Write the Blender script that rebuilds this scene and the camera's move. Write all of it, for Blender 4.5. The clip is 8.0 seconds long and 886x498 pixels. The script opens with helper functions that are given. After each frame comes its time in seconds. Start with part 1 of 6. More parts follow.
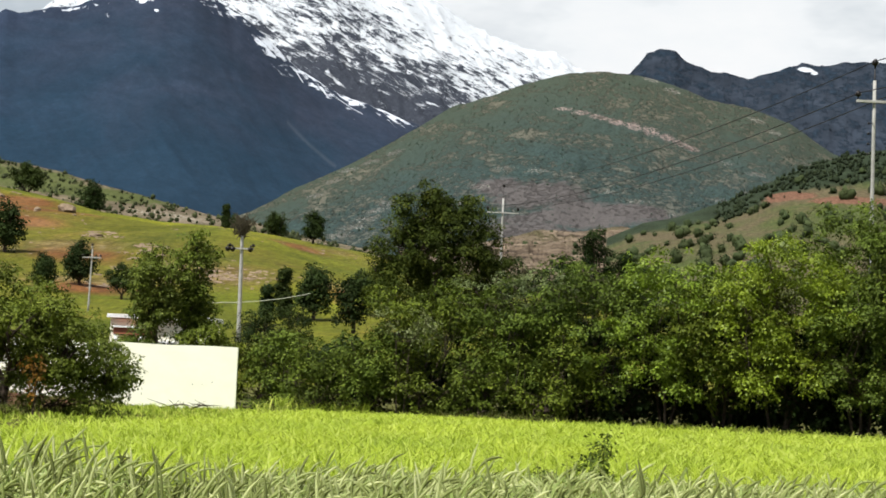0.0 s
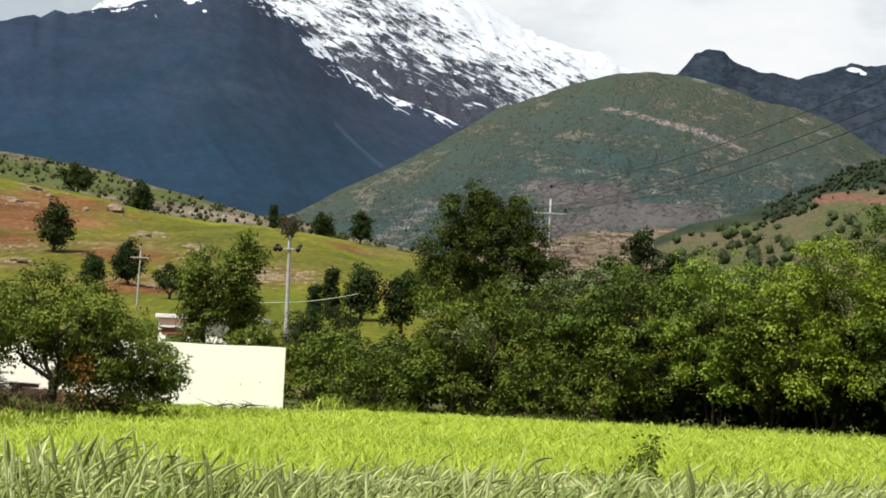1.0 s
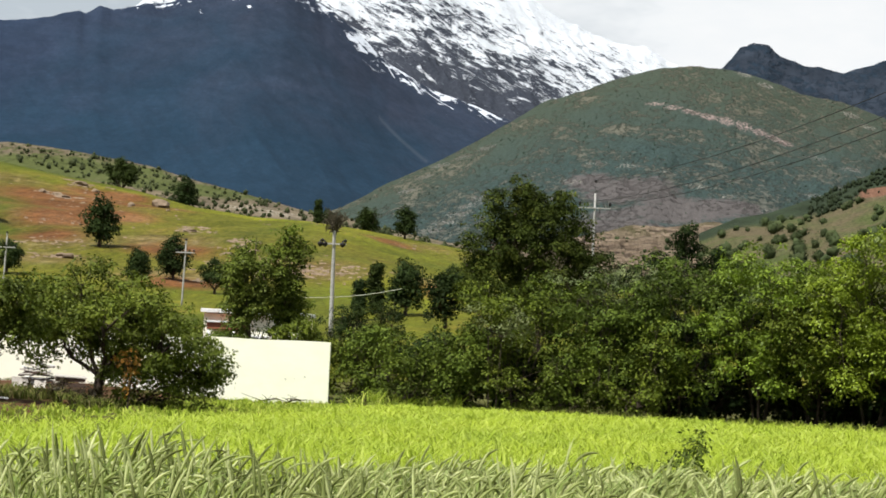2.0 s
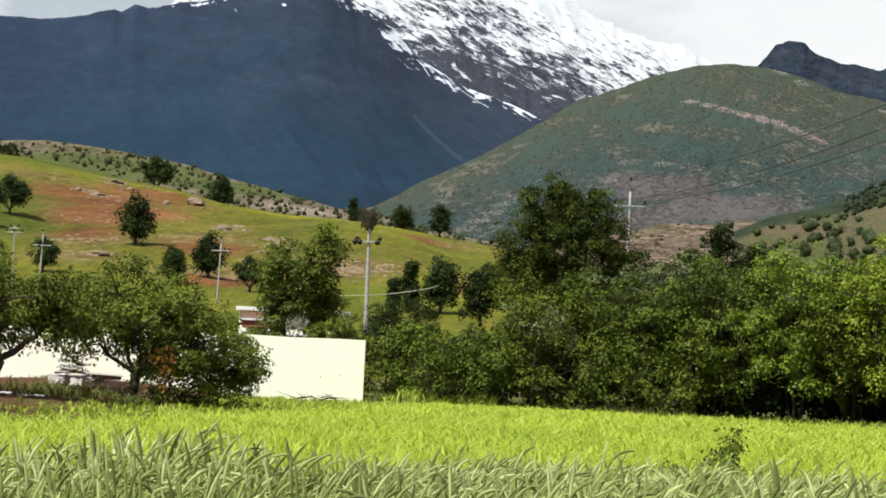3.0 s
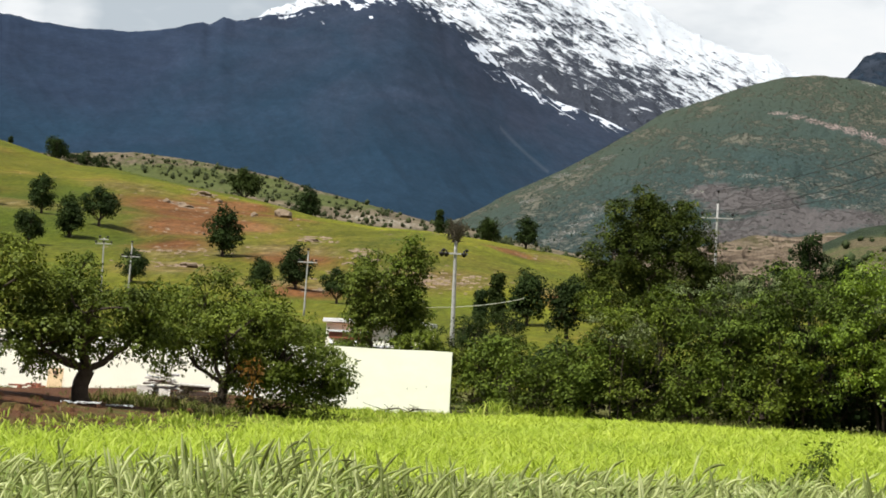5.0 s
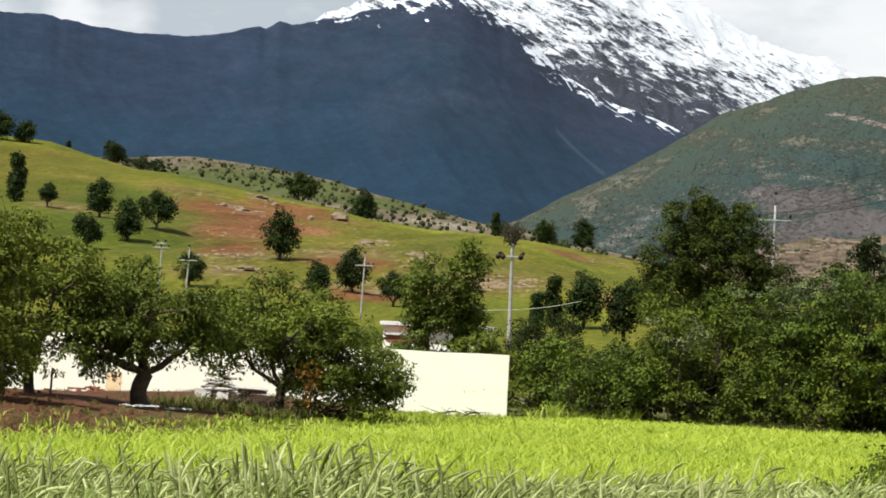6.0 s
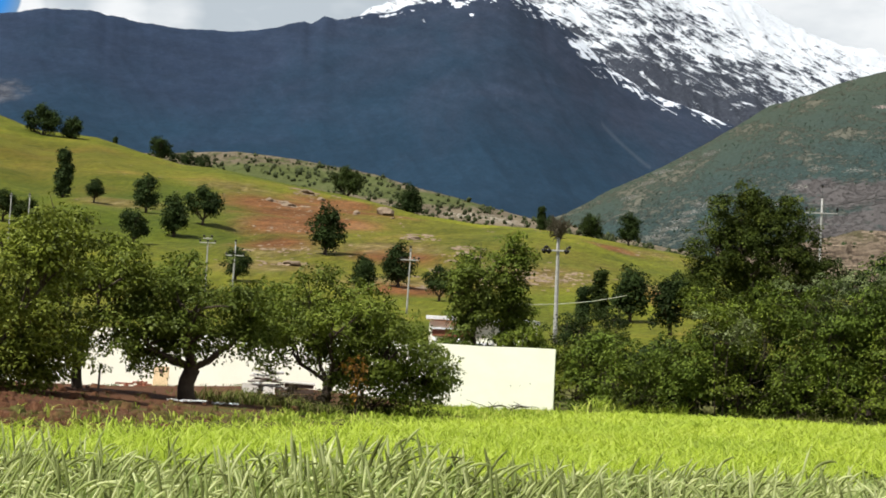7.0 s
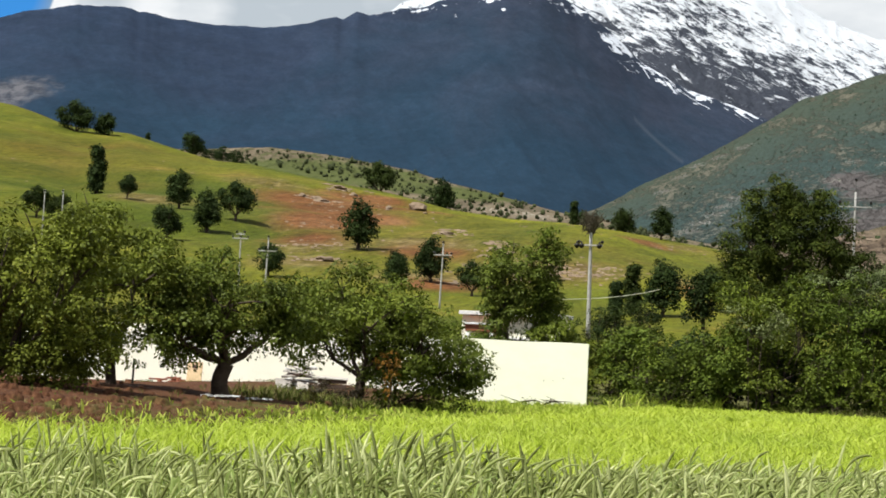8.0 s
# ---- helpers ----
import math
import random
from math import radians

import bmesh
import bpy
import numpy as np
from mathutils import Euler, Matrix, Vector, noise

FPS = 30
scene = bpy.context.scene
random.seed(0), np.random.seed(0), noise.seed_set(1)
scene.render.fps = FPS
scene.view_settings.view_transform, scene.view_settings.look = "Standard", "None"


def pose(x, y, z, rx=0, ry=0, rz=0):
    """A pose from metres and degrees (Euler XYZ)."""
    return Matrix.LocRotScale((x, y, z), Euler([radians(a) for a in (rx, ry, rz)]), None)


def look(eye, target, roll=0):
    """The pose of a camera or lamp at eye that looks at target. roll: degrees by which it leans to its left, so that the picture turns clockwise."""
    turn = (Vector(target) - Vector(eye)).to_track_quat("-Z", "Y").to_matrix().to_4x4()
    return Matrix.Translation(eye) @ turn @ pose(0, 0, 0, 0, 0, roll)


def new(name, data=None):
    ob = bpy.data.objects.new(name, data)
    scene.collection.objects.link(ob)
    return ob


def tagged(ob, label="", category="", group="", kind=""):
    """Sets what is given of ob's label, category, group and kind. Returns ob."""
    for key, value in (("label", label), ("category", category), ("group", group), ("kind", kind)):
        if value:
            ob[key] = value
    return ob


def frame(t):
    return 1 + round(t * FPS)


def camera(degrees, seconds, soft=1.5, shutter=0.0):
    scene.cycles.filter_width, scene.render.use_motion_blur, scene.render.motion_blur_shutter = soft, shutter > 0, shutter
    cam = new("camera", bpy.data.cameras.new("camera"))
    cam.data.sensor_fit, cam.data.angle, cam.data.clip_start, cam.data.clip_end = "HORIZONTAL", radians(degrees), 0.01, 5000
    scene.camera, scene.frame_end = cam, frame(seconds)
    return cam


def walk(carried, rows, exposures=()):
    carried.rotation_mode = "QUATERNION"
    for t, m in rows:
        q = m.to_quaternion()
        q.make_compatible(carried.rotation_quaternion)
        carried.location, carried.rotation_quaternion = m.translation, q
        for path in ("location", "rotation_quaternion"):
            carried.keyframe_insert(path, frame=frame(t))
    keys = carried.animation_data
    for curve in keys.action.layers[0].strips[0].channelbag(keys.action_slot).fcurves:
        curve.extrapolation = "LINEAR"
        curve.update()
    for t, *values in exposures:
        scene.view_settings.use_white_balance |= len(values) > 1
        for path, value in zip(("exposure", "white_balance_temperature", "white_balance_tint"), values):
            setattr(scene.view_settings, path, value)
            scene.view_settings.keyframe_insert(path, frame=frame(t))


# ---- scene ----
# A slow hand-held pan with a long lens, from the edge of a wheat field.
cam = camera(23.0, 8.0, soft=1.75)
ROWS = [  # seconds, eye x y z, turn to the left, tilt up, lean to the left
    (0.0, 0.0, 0.0, 1.6, 0.0, 2.953, 2.6),
    (0.5, -0.0059, 0.0, 1.5999, 0.618, 2.943, 2.664),
    (1.0, -0.0119, -0.0001, 1.5996, 1.24, 2.908, 2.737),
    (1.5, -0.0176, -0.0002, 1.5987, 1.839, 2.822, 2.753),
    (2.0, -0.023, -0.0004, 1.5977, 2.401, 2.717, 2.748),
    (3.5, -0.0358, -0.001, 1.5966, 3.74, 2.603, 2.841),
    (4.0, -0.0406, -0.0014, 1.5974, 4.235, 2.682, 2.917),
    (4.5, -0.0466, -0.0019, 1.5984, 4.868, 2.784, 2.979),
    (6.0, -0.0677, -0.0041, 1.5987, 7.083, 2.822, 2.903),
    (6.5, -0.0739, -0.0049, 1.5978, 7.728, 2.726, 2.827),
    (7.0, -0.0791, -0.0056, 1.5967, 8.276, 2.614, 2.765),
    (7.5, -0.0836, -0.0062, 1.5958, 8.754, 2.52, 2.686),
    (8.0, -0.0871, -0.0067, 1.5951, 9.125, 2.443, 2.635),
]


def heading(x, y, z, yaw, pitch, roll):
    a, p = radians(yaw), radians(pitch)
    way = Vector((-math.sin(a) * math.cos(p), math.cos(a) * math.cos(p), math.sin(p)))
    eye = Vector((x, y, z))
    return look(eye, eye + way * 100, roll)


walk(cam, [(r[0], heading(*r[1:])) for r in ROWS])
scene.view_settings.exposure = 0.0

# ---- world and sun: broken cloud, high sun from the left and a little behind ----
SUN_WAY = Vector((-0.44, -0.43, 1.0)).normalized()  # towards the sun
world = bpy.data.worlds.new("sky")
scene.world = world
world.use_nodes = True
wt = world.node_tree
wt.nodes.clear()


def wnode(kind, **sets):
    n = wt.nodes.new(kind)
    for k, v in sets.items():
        n.inputs[k].default_value = v
    return n


sky = wt.nodes.new("ShaderNodeTexSky")
sky.sky_type, sky.sun_disc = "NISHITA", False
sky.sun_elevation = math.asin(SUN_WAY.z)
sky.sun_rotation = math.atan2(SUN_WAY.x, SUN_WAY.y)
sky.air_density, sky.dust_density = 1.0, 1.0
dim = wt.nodes.new("ShaderNodeVectorMath")
dim.operation = "SCALE"
dim.inputs["Scale"].default_value = 0.09
coord = wt.nodes.new("ShaderNodeTexCoord")
stretch = wt.nodes.new("ShaderNodeMapping")
stretch.inputs["Scale"].default_value = (1.0, 1.0, 2.6)
stretch.inputs["Location"].default_value = (0.35, 0.1, 0.2)
cover = wnode("ShaderNodeTexNoise", Scale=3.2, Detail=6.0, Roughness=0.55)
ramp = wt.nodes.new("ShaderNodeValToRGB")
ramp.color_ramp.elements[0].position, ramp.color_ramp.elements[1].position = 0.40, 0.52
# clouds thin out towards the zenith, as a broken layer seen from below does
rise = wt.nodes.new("ShaderNodeSeparateXYZ")
thin = wt.nodes.new("ShaderNodeMath")
thin.operation = "MULTIPLY_ADD"
thin.inputs[1].default_value, thin.inputs[2].default_value = -0.22, 0.085
packed = wt.nodes.new("ShaderNodeMath")
packed.operation = "ADD"
wt.links.new(coord.outputs["Generated"], rise.inputs[0])
wt.links.new(rise.outputs[2], thin.inputs[0])
wt.links.new(thin.outputs[0], packed.inputs[0])
wt.links.new(cover.outputs[0], packed.inputs[1])
shade = wnode("ShaderNodeTexNoise", Scale=7.0, Detail=5.0, Roughness=0.6)
tone = wt.nodes.new("ShaderNodeValToRGB")
tone.color_ramp.elements[0].position, tone.color_ramp.elements[1].position = 0.35, 0.62
tone.color_ramp.elements[0].color = (0.53, 0.595, 0.65, 1)
tone.color_ramp.elements[1].color = (0.90, 0.93, 0.95, 1)
bright = tone.color_ramp.elements.new(0.85)
bright.color = (1.0, 1.0, 1.0, 1)
blend = wt.nodes.new("ShaderNodeMixRGB")
# greyer, thicker cloud to one side, brighter to the other
drift = wt.nodes.new("ShaderNodeMath")
drift.operation = "MULTIPLY_ADD"
drift.inputs[1].default_value, drift.inputs[2].default_value = 0.62, 0.02
graded = wt.nodes.new("ShaderNodeMath")
graded.operation = "ADD"
# a gap of blue sky between the clouds
gap = wt.nodes.new("ShaderNodeVectorMath")
gap.operation = "DOT_PRODUCT"
gap.inputs[1].default_value = (-0.3520, 0.9240, 0.1490)
hole = wt.nodes.new("ShaderNodeMapRange")
hole.inputs["From Min"].default_value, hole.inputs["From Max"].default_value, hole.inputs["To Max"].default_value = 0.99966, 0.99984, 0.9
opened = wt.nodes.new("ShaderNodeMath")
opened.operation = "SUBTRACT"
# deeper blue in the gap, and sunlit heads of cloud beside it
deep = wt.nodes.new("ShaderNodeMixRGB")
deep.inputs[2].default_value = (0.03, 0.29, 0.80, 1)
lit = graded
for way, near, far, lift in (((-0.2778, 0.9498, 0.1447), 1.0, 0.99970, 0.24), ((-0.3069, 0.9405, 0.1470), 1.0, 0.99970, 0.18), ((-0.346, 0.9285, 0.1365), 1.0, 0.99985, 0.26)):
    head = wt.nodes.new("ShaderNodeVectorMath")
    head.operation = "DOT_PRODUCT"
    head.inputs[1].default_value = way
    glow = wt.nodes.new("ShaderNodeMapRange")
    glow.inputs["From Min"].default_value, glow.inputs["From Max"].default_value, glow.inputs["To Max"].default_value = far, near, lift
    raised = wt.nodes.new("ShaderNodeMath")
    wt.links.new(coord.outputs["Generated"], head.inputs[0])
    wt.links.new(head.outputs["Value"], glow.inputs["Value"])
    wt.links.new(glow.outputs[0], raised.inputs[0])
    wt.links.new(lit.outputs[0], raised.inputs[1])
    lit = raised
bg = wt.nodes.new("ShaderNodeBackground")
wout = wt.nodes.new("ShaderNodeOutputWorld")
for a, b in ((sky.outputs[0], dim.inputs[0]), (coord.outputs["Generated"], stretch.inputs[0]), (stretch.outputs[0], cover.inputs["Vector"]),
             (packed.outputs[0], opened.inputs[0]), (coord.outputs["Generated"], gap.inputs[0]), (gap.outputs["Value"], hole.inputs["Value"]), (hole.outputs[0], opened.inputs[1]), (opened.outputs[0], ramp.inputs[0]),
             (stretch.outputs[0], shade.inputs["Vector"]), (rise.outputs[0], drift.inputs[0]), (drift.outputs[0], graded.inputs[0]), (shade.outputs[0], graded.inputs[1]), (lit.outputs[0], tone.inputs[0]),
             (ramp.outputs[0], blend.inputs[0]), (hole.outputs[0], deep.inputs[0]), (dim.outputs[0], deep.inputs[1]), (deep.outputs[0], blend.inputs[1]), (tone.outputs[0], blend.inputs[2]),
             (blend.outputs[0], bg.inputs[0]), (bg.outputs[0], wout.inputs[0])):
    wt.links.new(a, b)

sun = new("sun", bpy.data.lights.new("sun", "SUN"))
sun.data.energy, sun.data.angle, sun.data.color = 7.4, radians(0.6), (0.985, 0.97, 0.915)
sun.matrix_world = look(SUN_WAY * 50, (0, 0, 0))

# ---- materials ----
class Shader:
    """A small builder for node materials."""

    def __init__(self, name, rough=0.9, spec=0.2):
        self.mat = bpy.data.materials.new(name)
        self.mat.use_nodes = True
        self.tree = self.mat.node_tree
        self.bsdf = self.tree.nodes["Principled BSDF"]
        self.bsdf.inputs["Roughness"].default_value = rough
        self.bsdf.inputs["Specular IOR Level"].default_value = spec
        self.place = self.add("ShaderNodeNewGeometry")

    def add(self, kind):
        return self.tree.nodes.new(kind)

    def link(self, a, b):
        self.tree.links.new(a, b)

    def scaled(self, scale, turn=0.0):
        """World position, scaled (and turned about z) for a texture."""
        m = self.add("ShaderNodeMapping")
        m.inputs["Scale"].default_value = scale if hasattr(scale, "__len__") else (scale,) * 3
        r = self.add("ShaderNodeMapping")
        r.inputs["Rotation"].default_value = (0, turn, 0)
        self.link(self.place.outputs["Position"], r.inputs[0])
        self.link(r.outputs[0], m.inputs[0])
        return m.outputs[0]

    def attribute(self, name):
        n = self.add("ShaderNodeAttribute")
        n.attribute_name = name
        return n.outputs["Fac"]

    def noise(self, scale, detail=5.0, rough=0.55, turn=0.0, warp=0.0):
        n = self.add("ShaderNodeTexNoise")
        n.inputs["Scale"].default_value = 1.0
        n.inputs["Detail"].default_value = detail
        n.inputs["Roughness"].default_value = rough
        n.inputs["Distortion"].default_value = warp
        self.link(self.scaled(scale, turn), n.inputs["Vector"])
        return n.outputs[0]

    def ramp(self, fac, *stops):
        r = self.add("ShaderNodeValToRGB")
        els = r.color_ramp.elements
        while len(els) < len(stops):
            els.new(0.5)
        for el, (at, col) in zip(els, stops):
            el.position = at
            el.color = (*col, 1) if hasattr(col, "__len__") else (col, col, col, 1)
        self.link(fac, r.inputs[0])
        return r.outputs[0]

    def mix(self, fac, a, b, mode="MIX"):
        m = self.add("ShaderNodeMixRGB")
        m.blend_type = mode
        for v, i in ((fac, 0), (a, 1), (b, 2)):
            if hasattr(v, "links"):
                self.link(v, m.inputs[i])
            elif i == 0:
                m.inputs[0].default_value = v
            else:
                m.inputs[i].default_value = (*v, 1) if hasattr(v, "__len__") else (v, v, v, 1)
        return m.outputs[0]

    def math(self, op, a, b=0.0):
        m = self.add("ShaderNodeMath")
        m.operation = op
        for v, i in ((a, 0), (b, 1)):
            if hasattr(v, "links"):
                self.link(v, m.inputs[i])
            else:
                m.inputs[i].default_value = v
        return m.outputs[0]

    def axis(self, which):
        s = self.add("ShaderNodeSeparateXYZ")
        self.link(self.place.outputs["Position"], s.inputs[0])
        return s.outputs[which]

    def spot(self, centre, radii, edge=0.5):
        """1 inside an ellipsoid of the world, falling to 0 at its rim."""
        m = self.add("ShaderNodeMapping")
        m.vector_type = "TEXTURE"
        m.inputs["Location"].default_value = centre
        m.inputs["Scale"].default_value = radii
        self.link(self.place.outputs["Position"], m.inputs[0])
        length = self.add("ShaderNodeVectorMath")
        length.operation = "LENGTH"
        self.link(m.outputs[0], length.inputs[0])
        r = self.add("ShaderNodeMapRange")
        r.inputs["From Min"].default_value, r.inputs["From Max"].default_value = 1.0, edge
        self.link(length.outputs["Value"], r.inputs["Value"])
        return r.outputs[0]

    def island(self):
        return self.place.outputs["Random Per Island"]

    def each(self):
        return self.add("ShaderNodeObjectInfo").outputs["Random"]

    def colour(self, c):
        if hasattr(c, "links"):
            self.link(c, self.bsdf.inputs["Base Color"])
        else:
            self.bsdf.inputs["Base Color"].default_value = (*c, 1)
        return self

    def bump(self, height, strength=0.5, distance=0.05):
        b = self.add("ShaderNodeBump")
        b.inputs["Strength"].default_value, b.inputs["Distance"].default_value = strength, distance
        self.link(height, b.inputs["Height"])
        self.link(b.outputs[0], self.bsdf.inputs["Normal"])
        return self

    def lets_light_through(self, colour, share):
        """Leaves: part of the light goes through."""
        t = self.add("ShaderNodeBsdfTranslucent")
        if hasattr(colour, "links"):
            self.link(colour, t.inputs[0])
        else:
            t.inputs[0].default_value = (*colour, 1)
        m = self.add("ShaderNodeMixShader")
        m.inputs[0].default_value = share
        self.link(self.bsdf.outputs[0], m.inputs[1])
        self.link(t.outputs[0], m.inputs[2])
        self.link(m.outputs[0], self.tree.nodes["Material Output"].inputs[0])
        return self


def leaf_material(name, dark, mid, light, share=0.35, clump=0.6, gloss=0.20):
    s = Shader(name, 0.65 - 0.8 * gloss, gloss)
    part_tone = s.math("ADD", s.math("MULTIPLY", s.island(), 0.26), s.math("MULTIPLY", s.noise(clump * 3.0, 3, 0.6), 0.74))
    tone = s.ramp(part_tone, (0.15, dark), (0.55, mid), (0.95, light))
    patch = s.ramp(s.noise(clump, 3), (0.3, 0.60), (0.7, 1.3))
    c = s.mix(1.0, tone, patch, "MULTIPLY")
    c = s.mix(1.0, c, s.ramp(s.each(), (0.0, (0.92, 0.93, 0.92)), (0.5, (1.02, 1.0, 0.9)), (1.0, (1.22, 1.08, 0.8))), "MULTIPLY")
    s.colour(c)
    return s.lets_light_through(c, share).mat


def rough_material(name, a, b, scale, bump=0.3, rough=0.9, detail=6.0):
    s = Shader(name, rough)
    fine = s.noise(scale * 9, 4)
    c = s.ramp(s.noise(scale, detail), (0.3, a), (0.7, b))
    s.colour(s.mix(0.35, c, s.ramp(fine, (0.3, tuple(v * 0.6 for v in a)), (0.7, tuple(min(1, v * 1.25) for v in b)))))
    s.bump(fine, bump, 0.02)
    return s.mat


LEAF_ORCHARD = leaf_material("orchard_leaf", (0.028, 0.046, 0.006), (0.102, 0.130, 0.016), (0.275, 0.315, 0.076), 0.20, 0.6, 0.12)
LEAF_HEDGE = leaf_material("hedge_leaf", (0.020, 0.034, 0.006), (0.084, 0.120, 0.016), (0.21, 0.26, 0.046), 0.14, 0.6, 0.09)
LEAF_BRIGHT = leaf_material("young_leaf", (0.070, 0.112, 0.010), (0.150, 0.215, 0.019), (0.27, 0.34, 0.040), 0.24)
# a dark green of its own, darkened further for shade in the hedge's hollows
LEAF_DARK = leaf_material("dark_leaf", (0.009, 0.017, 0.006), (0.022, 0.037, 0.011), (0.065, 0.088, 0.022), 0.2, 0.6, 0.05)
LEAF_BIG = leaf_material("big_tree_leaf", (0.008, 0.014, 0.003), (0.034, 0.053, 0.011), (0.130, 0.150, 0.030), 0.12, 0.2, 0.05)
LEAF_OAK = leaf_material("oak_leaf", (0.015, 0.026, 0.008), (0.028, 0.045, 0.013), (0.055, 0.074, 0.020), 0.15, 0.6, 0.05)
LEAF_PALE = leaf_material("pale_leaf", (0.09, 0.12, 0.05), (0.17, 0.21, 0.09), (0.34, 0.37, 0.22), 0.25)
LEAF_DRY = leaf_material("dry_leaf", (0.018, 0.014, 0.008), (0.050, 0.040, 0.018), (0.12, 0.085, 0.040))
LEAF_RUST = leaf_material("rust_leaf", (0.10, 0.070, 0.016), (0.19, 0.105, 0.024), (0.28, 0.16, 0.04))
BARK = rough_material("bark", (0.025, 0.018, 0.013), (0.075, 0.055, 0.040), 6.0, 0.8)
CONCRETE = rough_material("weathered_concrete", (0.24, 0.23, 0.215), (0.40, 0.39, 0.365), 3.0, 0.3)
DARK_IRON = rough_material("dark_iron", (0.02, 0.02, 0.022), (0.05, 0.045, 0.045), 8.0, 0.2, 0.6)
CERAMIC = rough_material("black_ceramic", (0.008, 0.007, 0.008), (0.020, 0.016, 0.016), 5.0, 0.1, 0.35)
STICK = rough_material("dry_stick", (0.030, 0.026, 0.016), (0.085, 0.070, 0.042), 5.0, 0.4)
CABLE = rough_material("black_cable", (0.012, 0.012, 0.015), (0.025, 0.025, 0.03), 2.0, 0.1, 0.6)
CABLE_PALE = rough_material("pale_cable", (0.55, 0.53, 0.42), (0.70, 0.68, 0.55), 2.0, 0.1, 0.6)
ROCK = rough_material("pale_rock", (0.105, 0.074, 0.050), (0.25, 0.185, 0.125), 1.2, 0.8)
KNOLL_SLAB = rough_material("tan_slab", (0.10, 0.074, 0.052), (0.21, 0.160, 0.112), 0.6, 0.8)
PLANK = rough_material("grey_plank", (0.30, 0.27, 0.23), (0.55, 0.51, 0.46), 3.0, 0.4)
PLANK_DARK = rough_material("dark_plank", (0.05, 0.035, 0.03), (0.12, 0.08, 0.06), 3.0, 0.4)
WHITE_SHEET = rough_material("white_sheeting", (0.62, 0.62, 0.60), (0.82, 0.82, 0.80), 2.0, 0.3, 0.5)
RED_PAINT = rough_material("brown_red_paint", (0.22, 0.075, 0.04), (0.32, 0.12, 0.07), 2.0, 0.2, 0.6)
CARD = rough_material("tan_board", (0.50, 0.36, 0.20), (0.66, 0.50, 0.30), 2.0, 0.2)
GLASS_DARK = rough_material("window_glass", (0.02, 0.025, 0.03), (0.04, 0.05, 0.055), 1.0, 0.02, 0.1)


def plaster():
    s = Shader("cream_plaster", 0.9, 0.15)
    stain = s.noise((0.9, 0.9, 1.4), 7, 0.62)
    fine = s.noise(14, 5)
    c = s.ramp(stain, (0.30, (0.85, 0.82, 0.67)), (0.55, (0.88, 0.855, 0.71)), (0.75, (0.89, 0.865, 0.73)))
    s.colour(s.mix(0.06, c, s.ramp(fine, (0.4, 0.45), (0.65, 0.95)), "MULTIPLY"))
    s.bump(fine, 0.25, 0.01)
    return s.mat


def any_of(s, spots, edge=0.2):
    here = s.spot(*spots[0], edge)
    for more in spots[1:]:
        here = s.math("MAXIMUM", here, s.spot(*more, edge))
    return here


